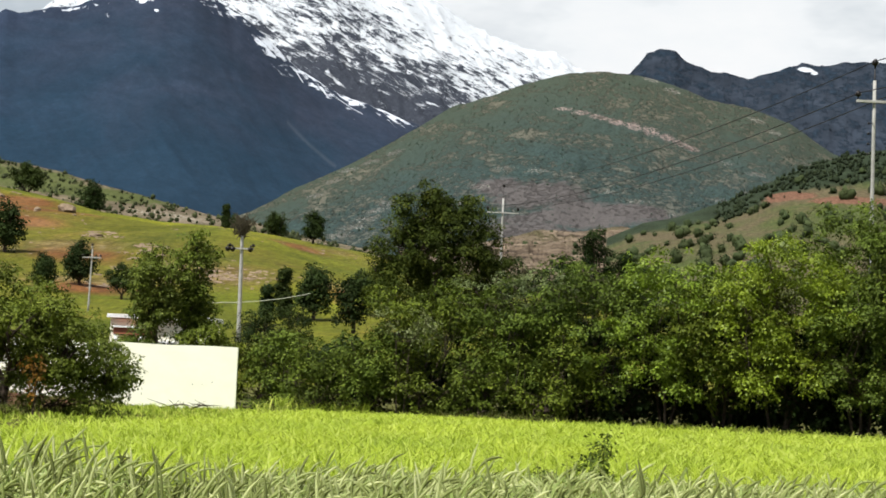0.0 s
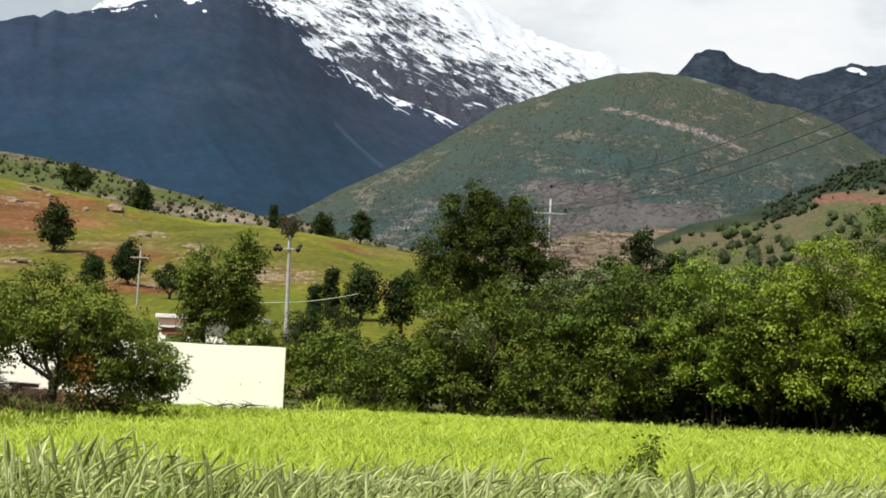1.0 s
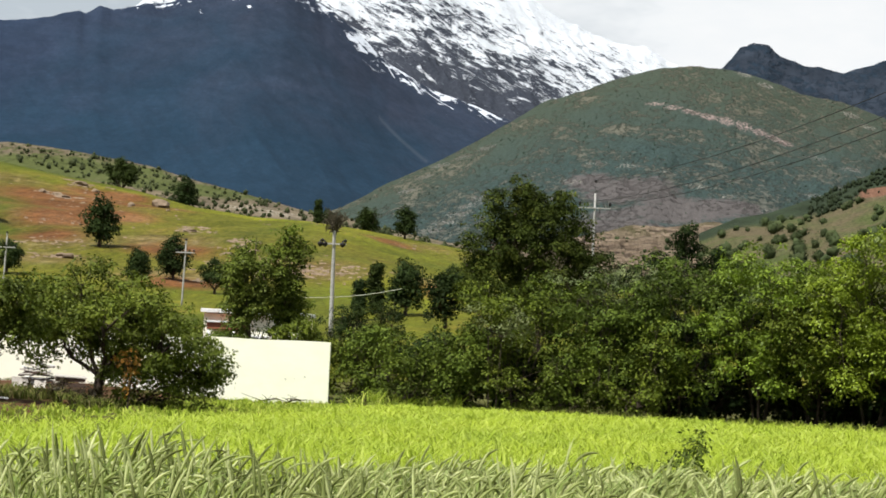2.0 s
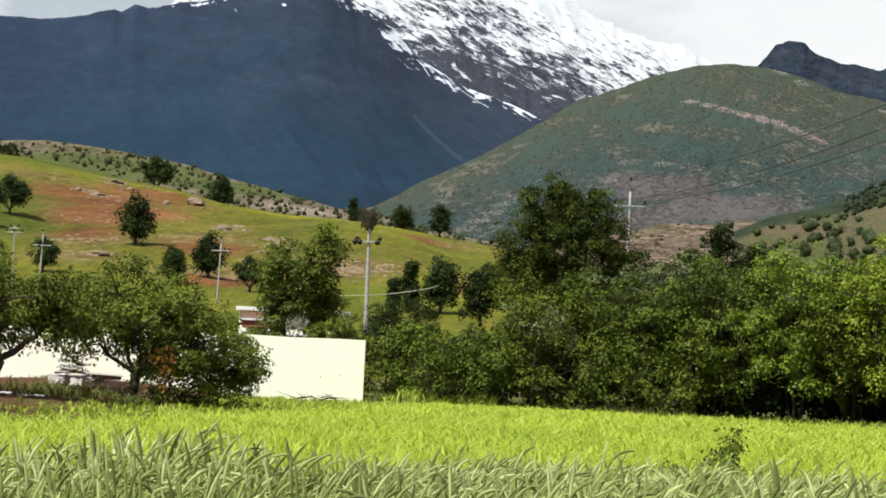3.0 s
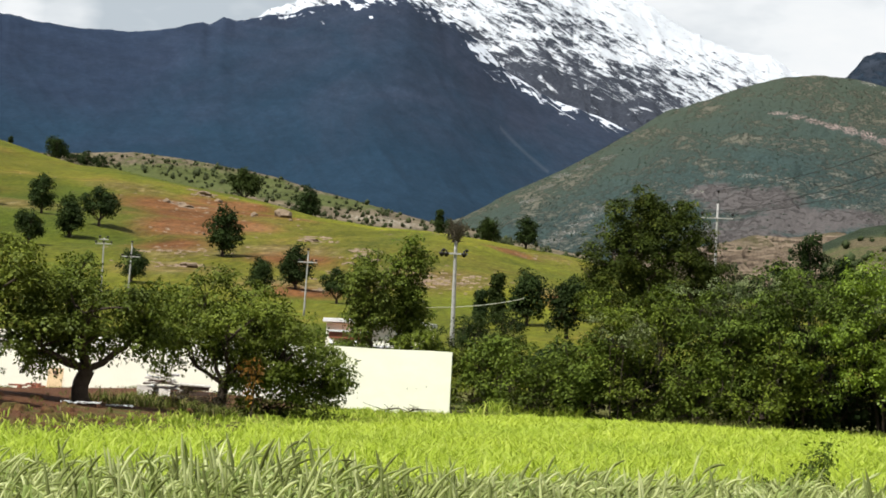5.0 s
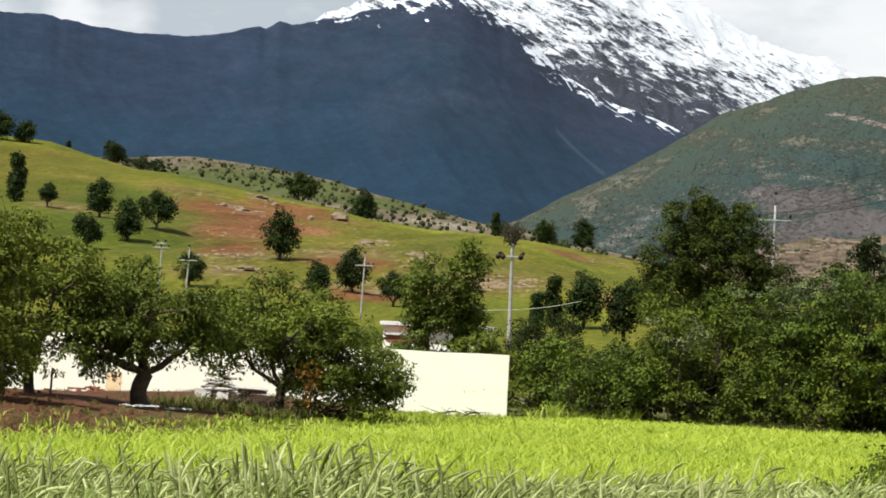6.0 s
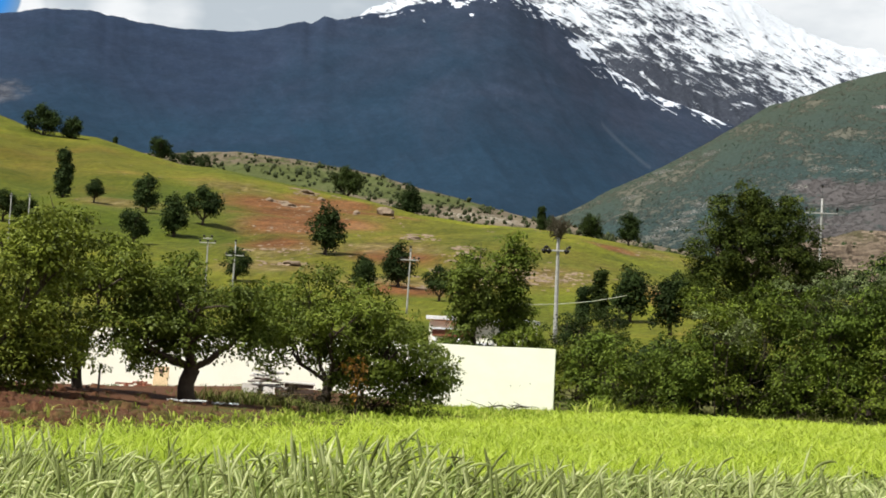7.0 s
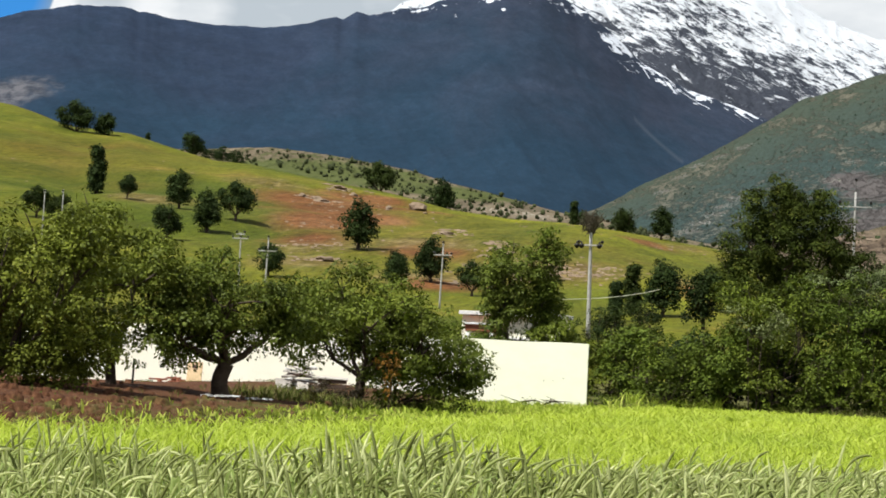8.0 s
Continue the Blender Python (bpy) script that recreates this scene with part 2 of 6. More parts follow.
def grass_hill():
    s = Shader("hill_pasture", 0.95, 0.1)
    broad = s.noise((0.016, 0.006, 0.03), 6, 0.6, warp=0.6)
    mid = s.noise((0.10, 0.022, 0.25), 6, 0.65)
    fine = s.noise((0.9, 0.16, 1.5), 5, 0.7)
    grass = s.ramp(broad, (0.30, (0.058, 0.078, 0.010)), (0.45, (0.118, 0.122, 0.013)), (0.56, (0.190, 0.160, 0.017)), (0.70, (0.160, 0.102, 0.025)))
    grass = s.mix(0.6, grass, s.ramp(mid, (0.30, (0.034, 0.044, 0.007)), (0.48, (0.112, 0.112, 0.014)), (0.70, (0.235, 0.172, 0.034))))
    soil = s.ramp(mid, (0.25, (0.080, 0.032, 0.012)), (0.5, (0.160, 0.062, 0.022)), (0.75, (0.25, 0.125, 0.055)))
    broken = s.math("MULTIPLY", s.math("ADD", mid, broad), 0.55)
    rag = s.ramp(s.math("ADD", s.math("MULTIPLY", any_of(s, SOIL_SPOTS, 0.1), 0.60), broken), (0.62, 0.0), (0.98, 0.92))
    pale = s.ramp(s.math("ADD", s.math("MULTIPLY", any_of(s, TAN_SPOTS, 0.1), 0.55), broken), (0.71, 0.0), (1.06, 0.60))
    tan = s.ramp(s.noise((0.5, 0.10, 0.9), 5, 0.72), (0.34, (0.060, 0.036, 0.012)), (0.50, (0.150, 0.094, 0.034)), (0.66, (0.31, 0.225, 0.130)))
    # a damp green hollow, tawny upper pasture, pale grass along the crest; sunlight painted lower down
    for colour, amount, spots in (((0.042, 0.070, 0.007), 0.95, (((-86, 312, 18), (18, 80, 12)), ((-92, 340, 21), (20, 80, 12)), ((-74, 292, 15), (8, 50, 8)), ((-108, 372, 26), (34, 60, 10)), ((-15, 230, 7.6), (14, 34, 5)))),
                                  ((0.118, 0.082, 0.016), 0.85, (((-150, 424, 37), (40, 56, 9)), ((-158, 480, 42), (34, 40, 7)), ((-136, 385, 31), (30, 56, 9)), ((-117, 371, 26.5), (14, 40, 5)))),
                                  ((0.255, 0.220, 0.017), 0.85, (((-62, 474, 29), (60, 60, 7)), ((-24, 425, 22), (26, 70, 5)), ((-28, 368, 19), (18, 40, 4)), ((-12, 250, 9), (15, 60, 7))))):
        here = s.math("MULTIPLY", any_of(s, spots, 0.1), s.ramp(s.math("ADD", mid, s.math("SUBTRACT", broad, 0.5)), (0.30, 0.35), (0.62, 1.0)))
        grass = s.mix(s.math("MULTIPLY", here, amount), grass, s.mix(0.5, colour, s.ramp(mid, (0.3, tuple(v * 0.7 for v in colour)), (0.7, tuple(v * 1.35 for v in colour)))))
    # drier ground with thin ledges round the middle of the slope
    dry = s.spot((-44, 300, 15), (40, 90, 15), 0.2)
    for centre, radii in (((-30, 268, 11), (26, 40, 7)), ((-75, 380, 25), (32, 110, 18)), ((-22, 420, 22), (22, 60, 9))):
        dry = s.math("MAXIMUM", dry, s.spot(centre, radii, 0.2))
    dry = s.math("MULTIPLY", dry, s.ramp(mid, (0.32, 0.25), (0.62, 1.0)))
    grass = s.mix(s.math("MULTIPLY", dry, 0.75), grass, s.ramp(fine, (0.3, (0.105, 0.078, 0.018)), (0.7, (0.200, 0.135, 0.034))))
    grass = s.mix(1.0, grass, (0.81, 0.94, 0.66), "MULTIPLY")
    c = s.mix(rag, s.mix(pale, grass, tan), soil)
    ledge = s.noise((0.05, 0.02, 0.75), 5, 0.68, turn=0.10, warp=0.8)
    c = s.mix(s.math("MULTIPLY", dry, s.ramp(ledge, (0.56, 0.0), (0.63, 0.8))), c, (0.060, 0.036, 0.014))
    c = s.mix(s.math("MULTIPLY", dry, s.ramp(ledge, (0.35, 0.45), (0.40, 0.0))), c, (0.22, 0.160, 0.085))
    pebble = s.ramp(s.noise((0.55, 0.22, 1.2), 3, 0.8), (0.68, 0.0), (0.72, 1.0))
    c = s.mix(s.math("MULTIPLY", pebble, s.math("MINIMUM", s.math("ADD", s.math("MAXIMUM", rag, pale), 0.08), 1.0)), c, (0.42, 0.36, 0.28))
    tuft = s.noise((2.4, 0.42, 3.2), 4, 0.75)
    c = s.mix(0.8, c, s.ramp(fine, (0.3, 0.42), (0.7, 1.1)), "MULTIPLY")
    s.colour(s.mix(0.75, c, s.ramp(tuft, (0.32, (0.62, 0.60, 0.55)), (0.5, (1.0, 1.0, 1.0)), (0.68, (1.38, 1.32, 1.2))), "MULTIPLY"))
    s.bump(s.math("ADD", mid, fine), 0.7, 0.7)
    return s.mat


def earth_bank():
    s = Shader("brown_earth", 0.95, 0.1)
    big = s.noise(0.7, 6, 0.6, warp=0.4)
    fine = s.noise(7, 6, 0.7)
    soil = s.ramp(fine, (0.3, (0.032, 0.014, 0.008)), (0.55, (0.112, 0.050, 0.025)), (0.8, (0.23, 0.125, 0.070)))
    weed = s.ramp(fine, (0.3, (0.045, 0.050, 0.012)), (0.7, (0.13, 0.125, 0.035)))
    s.colour(s.mix(s.ramp(s.math("ADD", big, s.math("MULTIPLY", s.math("ADD", s.axis(0), 13.5), 0.05)), (0.46, 0.0), (0.62, 1.0)), soil, weed))
    s.bump(fine, 0.9, 0.12)
    return s.mat


def field_floor():
    s = Shader("field_floor", 0.95, 0.1)
    fine = s.noise(4, 6, 0.7)
    s.colour(s.ramp(fine, (0.3, (0.10, 0.13, 0.015)), (0.7, (0.24, 0.30, 0.035))))
    s.bump(fine, 0.8, 0.1)
    return s.mat

# ---- the land ----
EYE_Z = 1.6
HILL_A = (-0.43, -0.38, -0.3628, -0.3426, -0.3144, -0.2889, -0.2721, -0.2555, -0.2334, -0.2114, -0.1842, -0.1572, -0.1305, -0.1041, -0.0779, -0.057, -0.0363, 0.0, 0.06, 0.25)
HILL_E = (0.112, 0.1034, 0.0997, 0.0935, 0.0917, 0.0849, 0.0808, 0.08, 0.0759, 0.0721, 0.0677, 0.0615, 0.0583, 0.0574, 0.0545, 0.0514, 0.0483, 0.040, 0.030, 0.028)


def lattice(i, j, seed):
    n = (i.astype(np.int64) * 374761393 + j.astype(np.int64) * 668265263 + seed * 1442695041) & 0x7FFFFFFF
    n = ((n ^ (n >> 13)) * 1274126177) & 0x7FFFFFFF
    return ((n ^ (n >> 16)) & 0xFFFF) / 65535.0


def value_noise(x, y, seed=0):
    i, j = np.floor(x), np.floor(y)
    u, v = x - i, y - j
    u, v = u * u * (3 - 2 * u), v * v * (3 - 2 * v)
    i, j = i.astype(np.int64), j.astype(np.int64)
    return ((lattice(i, j, seed) * (1 - u) + lattice(i + 1, j, seed) * u) * (1 - v) + (lattice(i, j + 1, seed) * (1 - u) + lattice(i + 1, j + 1, seed) * u) * v)


def fbm(x, y, octaves=5, gain=0.5, seed=0):
    """Layered noise about 0, roughly -0.5 to 0.5."""
    total, amp, norm = 0.0, 1.0, 0.0
    for k in range(octaves):
        total = total + amp * (value_noise(x * 2 ** k + 17.3 * k, y * 2 ** k + 9.1 * k, seed + k) - 0.5)
        norm += amp
        amp *= gain
    return total / norm


def ridged(x, y, octaves=5, gain=0.55, seed=0):
    total, amp, norm = 0.0, 1.0, 0.0
    for k in range(octaves):
        total = total + amp * (1 - 2 * np.abs(value_noise(x * 2 ** k + 31.7 * k, y * 2 ** k + 3.3 * k, seed + k) - 0.5))
        norm += amp
        amp *= gain
    return total / norm


def smooth(lo, hi, v):
    t = np.clip((v - lo) / (hi - lo), 0, 1)
    return t * t * (3 - 2 * t)


def edge_y(x):
    """Where the green crop ends: a slanting edge beside the orchard, then along the hedge."""
    return np.minimum(np.interp(x, (-60, -12.3, -9.0, -7.1, -5.5), (20, 33, 45, 57, 84)), np.interp(x, (-5.5, 1, 6, 9, 15, 60), (85, 83, 82, 78, 73, 66)))


def crest_y(a):
    return np.interp(a, (-0.45, -0.30, -0.10, 0.1), (600, 560, 480, 420))


def land_z(x, y):
    """Height of the ground: the field, the bank behind it, the valley floor and the pasture hill."""
    x, y = np.asarray(x, float), np.asarray(y, float)
    r = np.maximum(y, 1.0)
    a = np.clip(x / r, -0.6, 0.5)
    z = -0.010 * np.clip(y, -40, 86)
    z = z + (0.28 - 0.17 * smooth(-13.5, -11.5, x) * (1 - smooth(-6.5, -5.0, x)) + 0.32 * np.exp(-((x + 19.0) / 3.6) ** 2)) * smooth(0.0, 4.0, y - edge_y(x)) + 0.06 * fbm(x * 0.5, y * 0.3, 3, seed=5)
    foot, crest = 190.0, crest_y(a)
    low = EYE_Z + 0.012 * foot
    z = z + (low + 0.6) * smooth(95, foot, y)
    s = np.clip((y - foot) / (crest - foot), 0, 1)
    top = np.interp(a, HILL_A, HILL_E)
    rise = 0.012 + (top - 0.012) * np.sin(s * math.pi / 2) ** 0.92
    hill = EYE_Z + y * rise
    swell = fbm(x * 0.018, y * 0.011, 4, seed=11) * 9.0 + fbm(x * 0.07, y * 0.03, 3, seed=12) * 2.0
    hill = hill + swell * smooth(0.0, 0.3, s) * (1 - smooth(0.82, 1.0, s))
    z = np.where(y > foot, hill, z)
    past = np.maximum(y - crest, 0)
    z = z - np.where(y > crest, 0.10 * past * smooth(0, 120, past) + 0.02 * past, 0)
    return np.where(y > crest, np.maximum(z, np.minimum(0.012 * y, EYE_Z + crest * top)), z)


def sheet(name, xs, ys, zs, mats, pick=None):
    """A grid of points (rows by columns) as one smooth mesh object."""
    rows, cols = xs.shape
    me = bpy.data.meshes.new(name)
    co = np.stack([xs, ys, zs], -1).reshape(-1, 3)
    k = np.arange(rows * cols).reshape(rows, cols)
    quads = np.stack([k[:-1, :-1], k[:-1, 1:], k[1:, 1:], k[1:, :-1]], -1).reshape(-1, 4)
    fill(me, co, quads)
    for m in mats:
        me.materials.append(m)
    if pick is not None:
        me.polygons.foreach_set("material_index", pick.astype(np.int32).ravel())
    me.polygons.foreach_set("use_smooth", np.ones(len(quads), bool))
    return new(name, me)


def fill(me, co, faces):
    """Fills a mesh from an array of points and an array of faces of one size."""
    n, size = faces.shape
    me.vertices.add(len(co))
    me.vertices.foreach_set("co", np.ascontiguousarray(co, np.float32).ravel())
    me.loops.add(n * size)
    me.loops.foreach_set("vertex_index", np.ascontiguousarray(faces, np.int32).ravel())
    me.polygons.add(n)
    me.polygons.foreach_set("loop_start", np.arange(0, n * size, size, dtype=np.int32))
    me.update(calc_edges=True)
    return me
# ---- end of land functions ----


def build_ground():
    front = np.radians(np.linspace(-27, 17, 250))
    back = np.radians(np.linspace(17, 333, 60))[1:-1]
    ang = np.concatenate([front, back, front[:1] + 2 * math.pi])
    near = np.linspace(0.0, 100, 110)
    far = 100 * (4900 / 100) ** np.linspace(0, 1, 200)[1:]
    r = np.concatenate([near, far])
    A, R = np.meshgrid(ang, r)
    xs, ys = R * np.sin(A), R * np.cos(A)
    zs = land_z(xs, ys)
    behind = smooth(0.45, 0.9, np.abs(np.arctan2(xs, ys)))
    zs = zs * (1 - behind) - 0.4 * behind
    cx, cy = (xs[:-1, :-1] + xs[1:, 1:]) / 2, (ys[:-1, :-1] + ys[1:, 1:]) / 2
    pick = np.where(cy > 120, 1, np.where(((cy > edge_y(cx)) & ((cx < -11.6) | (cy > 86.5) | (cx > -3))) | (np.hypot(cx, cy) < 14), 2, 0))
    return tagged(sheet("ground", xs, ys, zs, (FIELD_FLOOR, PASTURE, EARTH), pick), "green field floor rising to a yellow-green pasture hill with bare red soil", "ground", kind="structure")


SOIL_SPOTS = [((-71, 326, 19.3), (9, 40, 7)), ((-66, 294, 15.2), (7, 30, 5)), ((-72, 352, 21.5), (12, 30, 6)), ((-48, 286, 13.3), (9, 22, 3)), ((-88, 398, 27), (17, 44, 9)), ((-77, 358, 22.5), (12, 38, 8)), ((-82, 375, 24.5), (13, 30, 7)), ((-86, 436, 30), (14, 22, 4)), ((-73, 402, 26.5), (13, 18, 3.5)), ((-26, 397, 21.4), (8, 22, 3)), ((-9, 244, 8), (5, 24, 4)), ((-38, 237, 8), (7, 14, 4))]
TAN_SPOTS = [((-72, 325, 19), (11, 50, 9)), ((-63, 282, 14), (10, 34, 7)), ((-57, 254, 10.5), (10, 24, 5)), ((-104, 420, 31.5), (13, 26, 5)), ((-22, 437, 22.6), (10, 26, 3)), ((-25, 263, 10.6), (11, 20, 4)), ((-31, 279, 12.3), (14, 18, 4)), ((-40, 245, 9), (12, 20, 5)), ((-50, 300, 15), (16, 30, 5)), ((-104, 343, 23), (10, 30, 5)), ((-12.4, 262, 9.8), (6, 26, 3))]
PASTURE, EARTH, FIELD_FLOOR, PLASTER = grass_hill(), earth_bank(), field_floor(), plaster()
ground = build_ground()


SURFACE = {}


def range_of_hills(name, knots_a, knots_e, far_y, near_y, low_e, mats, label, cols=300, rows=140, relief=0.02, grain=(60, 3.0), slant=0.0, curve=1.0, jag=0.004, seed=1):
    """A hillside or mountain face that rises from near_y to its crest at far_y; its crest follows the knots (slope against bearing)."""
    a = np.linspace(knots_a[0], knots_a[-1], cols)
    s = np.concatenate([np.linspace(0, 1, rows), (1.06, 1.2, 1.5)])
    A, S = np.meshgrid(a, s)
    top = np.interp(A, knots_a, knots_e) + jag * fbm(A * 90, A * 0 + 0.5, 5, 0.6, seed)
    broad = np.interp(a, knots_a, knots_e)
    wide = max(3, cols // 9) | 1
    kernel = np.hanning(wide + 2)[1:-1] / np.hanning(wide + 2)[1:-1].sum()
    broad = np.convolve(np.pad(broad, wide // 2, mode="edge"), kernel, "valid")[None, :] + 0 * A
    near_crest = np.clip(S, 0, 1) ** 4
    top = broad * (1 - near_crest) + top * near_crest
    fy, ny = np.interp(A, *far_y), np.interp(A, *near_y)
    Y = ny + (fy - ny) * S
    u = (A - slant * (1 - S)) * grain[0]
    cut = ridged(u, S * grain[1], 5, 0.55, seed + 20) - 0.6
    small = fbm(u * 5, S * grain[1] * 5, 4, 0.6, seed + 40)
    inner = np.sin(np.clip(S, 0, 1) * math.pi) ** 0.6
    e = low_e + (top - low_e) * np.clip(S, 0, 1) ** curve + relief * inner * (cut + 0.35 * small)
    Z = EYE_Z + Y * e - np.where(S > 1, (S - 1) * (fy - ny) * 0.6, 0)
    Y = Y + inner * (fy - ny) * 0.015 * small
    X = A * Y
    SURFACE[name] = (X[:rows], Y[:rows], Z[:rows])
    ob = sheet(name, X, Y, Z, mats)
    for key, values in (("below", 1 - S), ("bearing", A)):
        ob.data.attributes.new(key, "FLOAT", "POINT").data.foreach_set("value", values.astype(np.float32).ravel())
    return tagged(ob, label, "mountain", kind="structure")


def streak(s, below, bearing, a0, a1, b0, slope, width):
    """A narrow run down the face from bearing a0 to a1, starting b0 below the crest: 1 on its line."""
    line = s.math("ADD", s.math("MULTIPLY", s.math("SUBTRACT", bearing, a0), slope), b0)
    off = s.math("DIVIDE", s.math("ABSOLUTE", s.math("SUBTRACT", below, line)), width)
    ends = s.math("MULTIPLY", s.math("GREATER_THAN", bearing, a0), s.math("LESS_THAN", bearing, a1))
    return s.math("MULTIPLY", s.math("MAXIMUM", s.math("SUBTRACT", 1.0, off), 0.0), ends)


def shades(s, fac, tint, lo=0.6, hi=1.35):
    return s.ramp(fac, (0.3, tuple(v * lo for v in tint)), (0.7, tuple(v * hi for v in tint)))


def scrub_slope(name, bare, thicket, cover, size, layers=(), depth=2.0, upper=None):
    """A hillside of bare soil with dark scrub on it; size: metres across a bush; upper: soil and scrub tones of its
    upper part, painted as sunlit, from where to where.
    """
    s = Shader(name, 0.95, 0.05)
    k = 1.0 / size
    big = s.noise((k * 0.05, k * 0.02, k * 0.08), 5, 0.6, warp=0.5)
    dots = s.noise((k * 0.55, k * 0.16, k * 0.75), 3, 0.65)
    fleck = s.noise((k * 1.5, k * 0.4, k * 2.0), 5, 0.72)
    earth = shades(s, s.noise((k * 0.2, k * 0.06, k * 0.3), 6, 0.65), bare, 0.65, 1.3)
    green = shades(s, s.noise((k * 1.4, k * 0.4, k * 1.4), 3, 0.6), thicket, 0.55, 1.4)
    mask = s.ramp(s.math("ADD", s.math("ADD", s.math("MULTIPLY", dots, 0.45), s.math("MULTIPLY", fleck, 0.35)), s.math("MULTIPLY", big, 0.40)), (cover, 0.0), (cover + 0.06, 1.0))
    c = s.mix(mask, earth, green)
    if upper:
        # drier upper soil and scrub, with sunlight painted into the lighter tones
        dry = s.mix(mask, shades(s, dots, upper[0], 0.65, 1.3), upper[1])
        c = s.mix(s.ramp(s.math("ADD", s.attribute("below"), s.math("MULTIPLY", s.math("SUBTRACT", big, 0.5), 0.5)), (upper[2], 1.0), (upper[3], 0.0)), c, dry)
    for tint, amount, spots, start in layers:
        rock = any_of(s, spots)
        rock = s.ramp(s.math("MULTIPLY", rock, fleck if start > 0.3 else s.noise((k * 0.5, k * 0.15, k * 0.7), 6, 0.75)), (start, 0.0), (start + amount, 1.0))
        c = s.mix(rock, c, s.ramp(dots, (0.35, tuple(v * 0.5 for v in tint)), (0.6, tint)) if start > 0.3 else shades(s, fleck, tint, 0.75, 1.2))
    s.colour(c)
    s.bump(s.math("ADD", dots, s.math("MULTIPLY", mask, 0.6)), 0.9, depth)
    return s.mat


FAN = (((78, 1850, 148), (78, 190, 34)), ((128, 1780, 130), (84, 190, 26)), ((46, 1905, 160), (42, 150, 26)), ((160, 1810, 134), (60, 150, 20)), ((95, 1740, 118), (90, 120, 20)), ((110, 1650, 97), (110, 120, 22)), ((60, 1690, 105), (70, 120, 18)))
RED_EARTH = (((117, 752, 64.2), (6, 60, 3.6)), ((118, 745, 62.3), (11, 60, 4.0)), ((128, 705, 59.2), (14, 45, 3.6)), ((138, 695, 57.8), (16, 40, 2.8)))


def wooded_side():
    """The near hillside: meadow and bare soil below, dark wood along its crest, a red cutting between."""
    s = Shader("wooded_side", 0.95, 0.05)
    dots = s.noise((0.14, 0.05, 0.2), 4, 0.65)
    fine = s.noise((0.9, 0.25, 1.2), 5, 0.7)
    big = s.noise((0.03, 0.012, 0.05), 5, 0.6, warp=0.5)
    below, bearing = s.attribute("below"), s.attribute("bearing")
    meadow = s.mix(s.ramp(big, (0.42, 0.0), (0.58, 1.0)), shades(s, fine, (0.060, 0.075, 0.024), 0.45, 1.5), shades(s, fine, (0.094, 0.076, 0.044), 0.5, 1.5))
    wood = shades(s, dots, (0.026, 0.036, 0.020))
    rim = s.ramp(s.math("ADD", s.math("SUBTRACT", below, s.math("MULTIPLY", bearing, 0.75)), s.math("MULTIPLY", s.math("SUBTRACT", dots, 0.5), 0.08)), (0.02, 1.0), (0.06, 0.0))
    c = s.mix(rim, meadow, wood)
    red = s.ramp(s.math("MULTIPLY", any_of(s, RED_EARTH, 0.1), s.math("ADD", s.math("MULTIPLY", s.math("ADD", dots, fine), 0.9), 0.1)), (0.30, 0.0), (0.46, 1.0))
    c = s.mix(red, c, s.ramp(fine, (0.3, (0.090, 0.046, 0.030)), (0.55, (0.150, 0.078, 0.050)), (0.75, (0.23, 0.145, 0.10))))
    s.colour(c)
    s.bump(s.math("ADD", dots, fine), 0.8, 1.0)
    return s.mat


def knoll_rock():
    """Tan broken strata with dark clefts and dry grass between."""
    s = Shader("tan_rock", 0.95, 0.05)
    strata = s.noise((0.035, 0.02, 0.42), 5, 0.65, turn=0.06, warp=0.7)
    fine = s.noise((0.5, 0.16, 0.9), 5, 0.72)
    big = s.noise((0.03, 0.012, 0.05), 4, 0.6, warp=0.5)
    rock = s.ramp(strata, (0.36, (0.050, 0.036, 0.028)), (0.46, (0.150, 0.112, 0.078)), (0.60, (0.225, 0.172, 0.122)), (0.72, (0.120, 0.095, 0.060)))
    rock = s.mix(0.5, rock, s.ramp(fine, (0.3, 0.6), (0.7, 1.35)), "MULTIPLY")
    s.colour(s.mix(s.ramp(big, (0.50, 0.0), (0.64, 1.0)), rock, shades(s, fine, (0.105, 0.090, 0.048))))
    s.bump(s.math("ADD", strata, fine), 1.0, 3.0)
    return s.mat


SNOW_RUNS = [(-0.0713, -0.0680, 0.020, 9.0, 0.006), (-0.0525, -0.0400, 0.026, 2.4, 0.0028)]


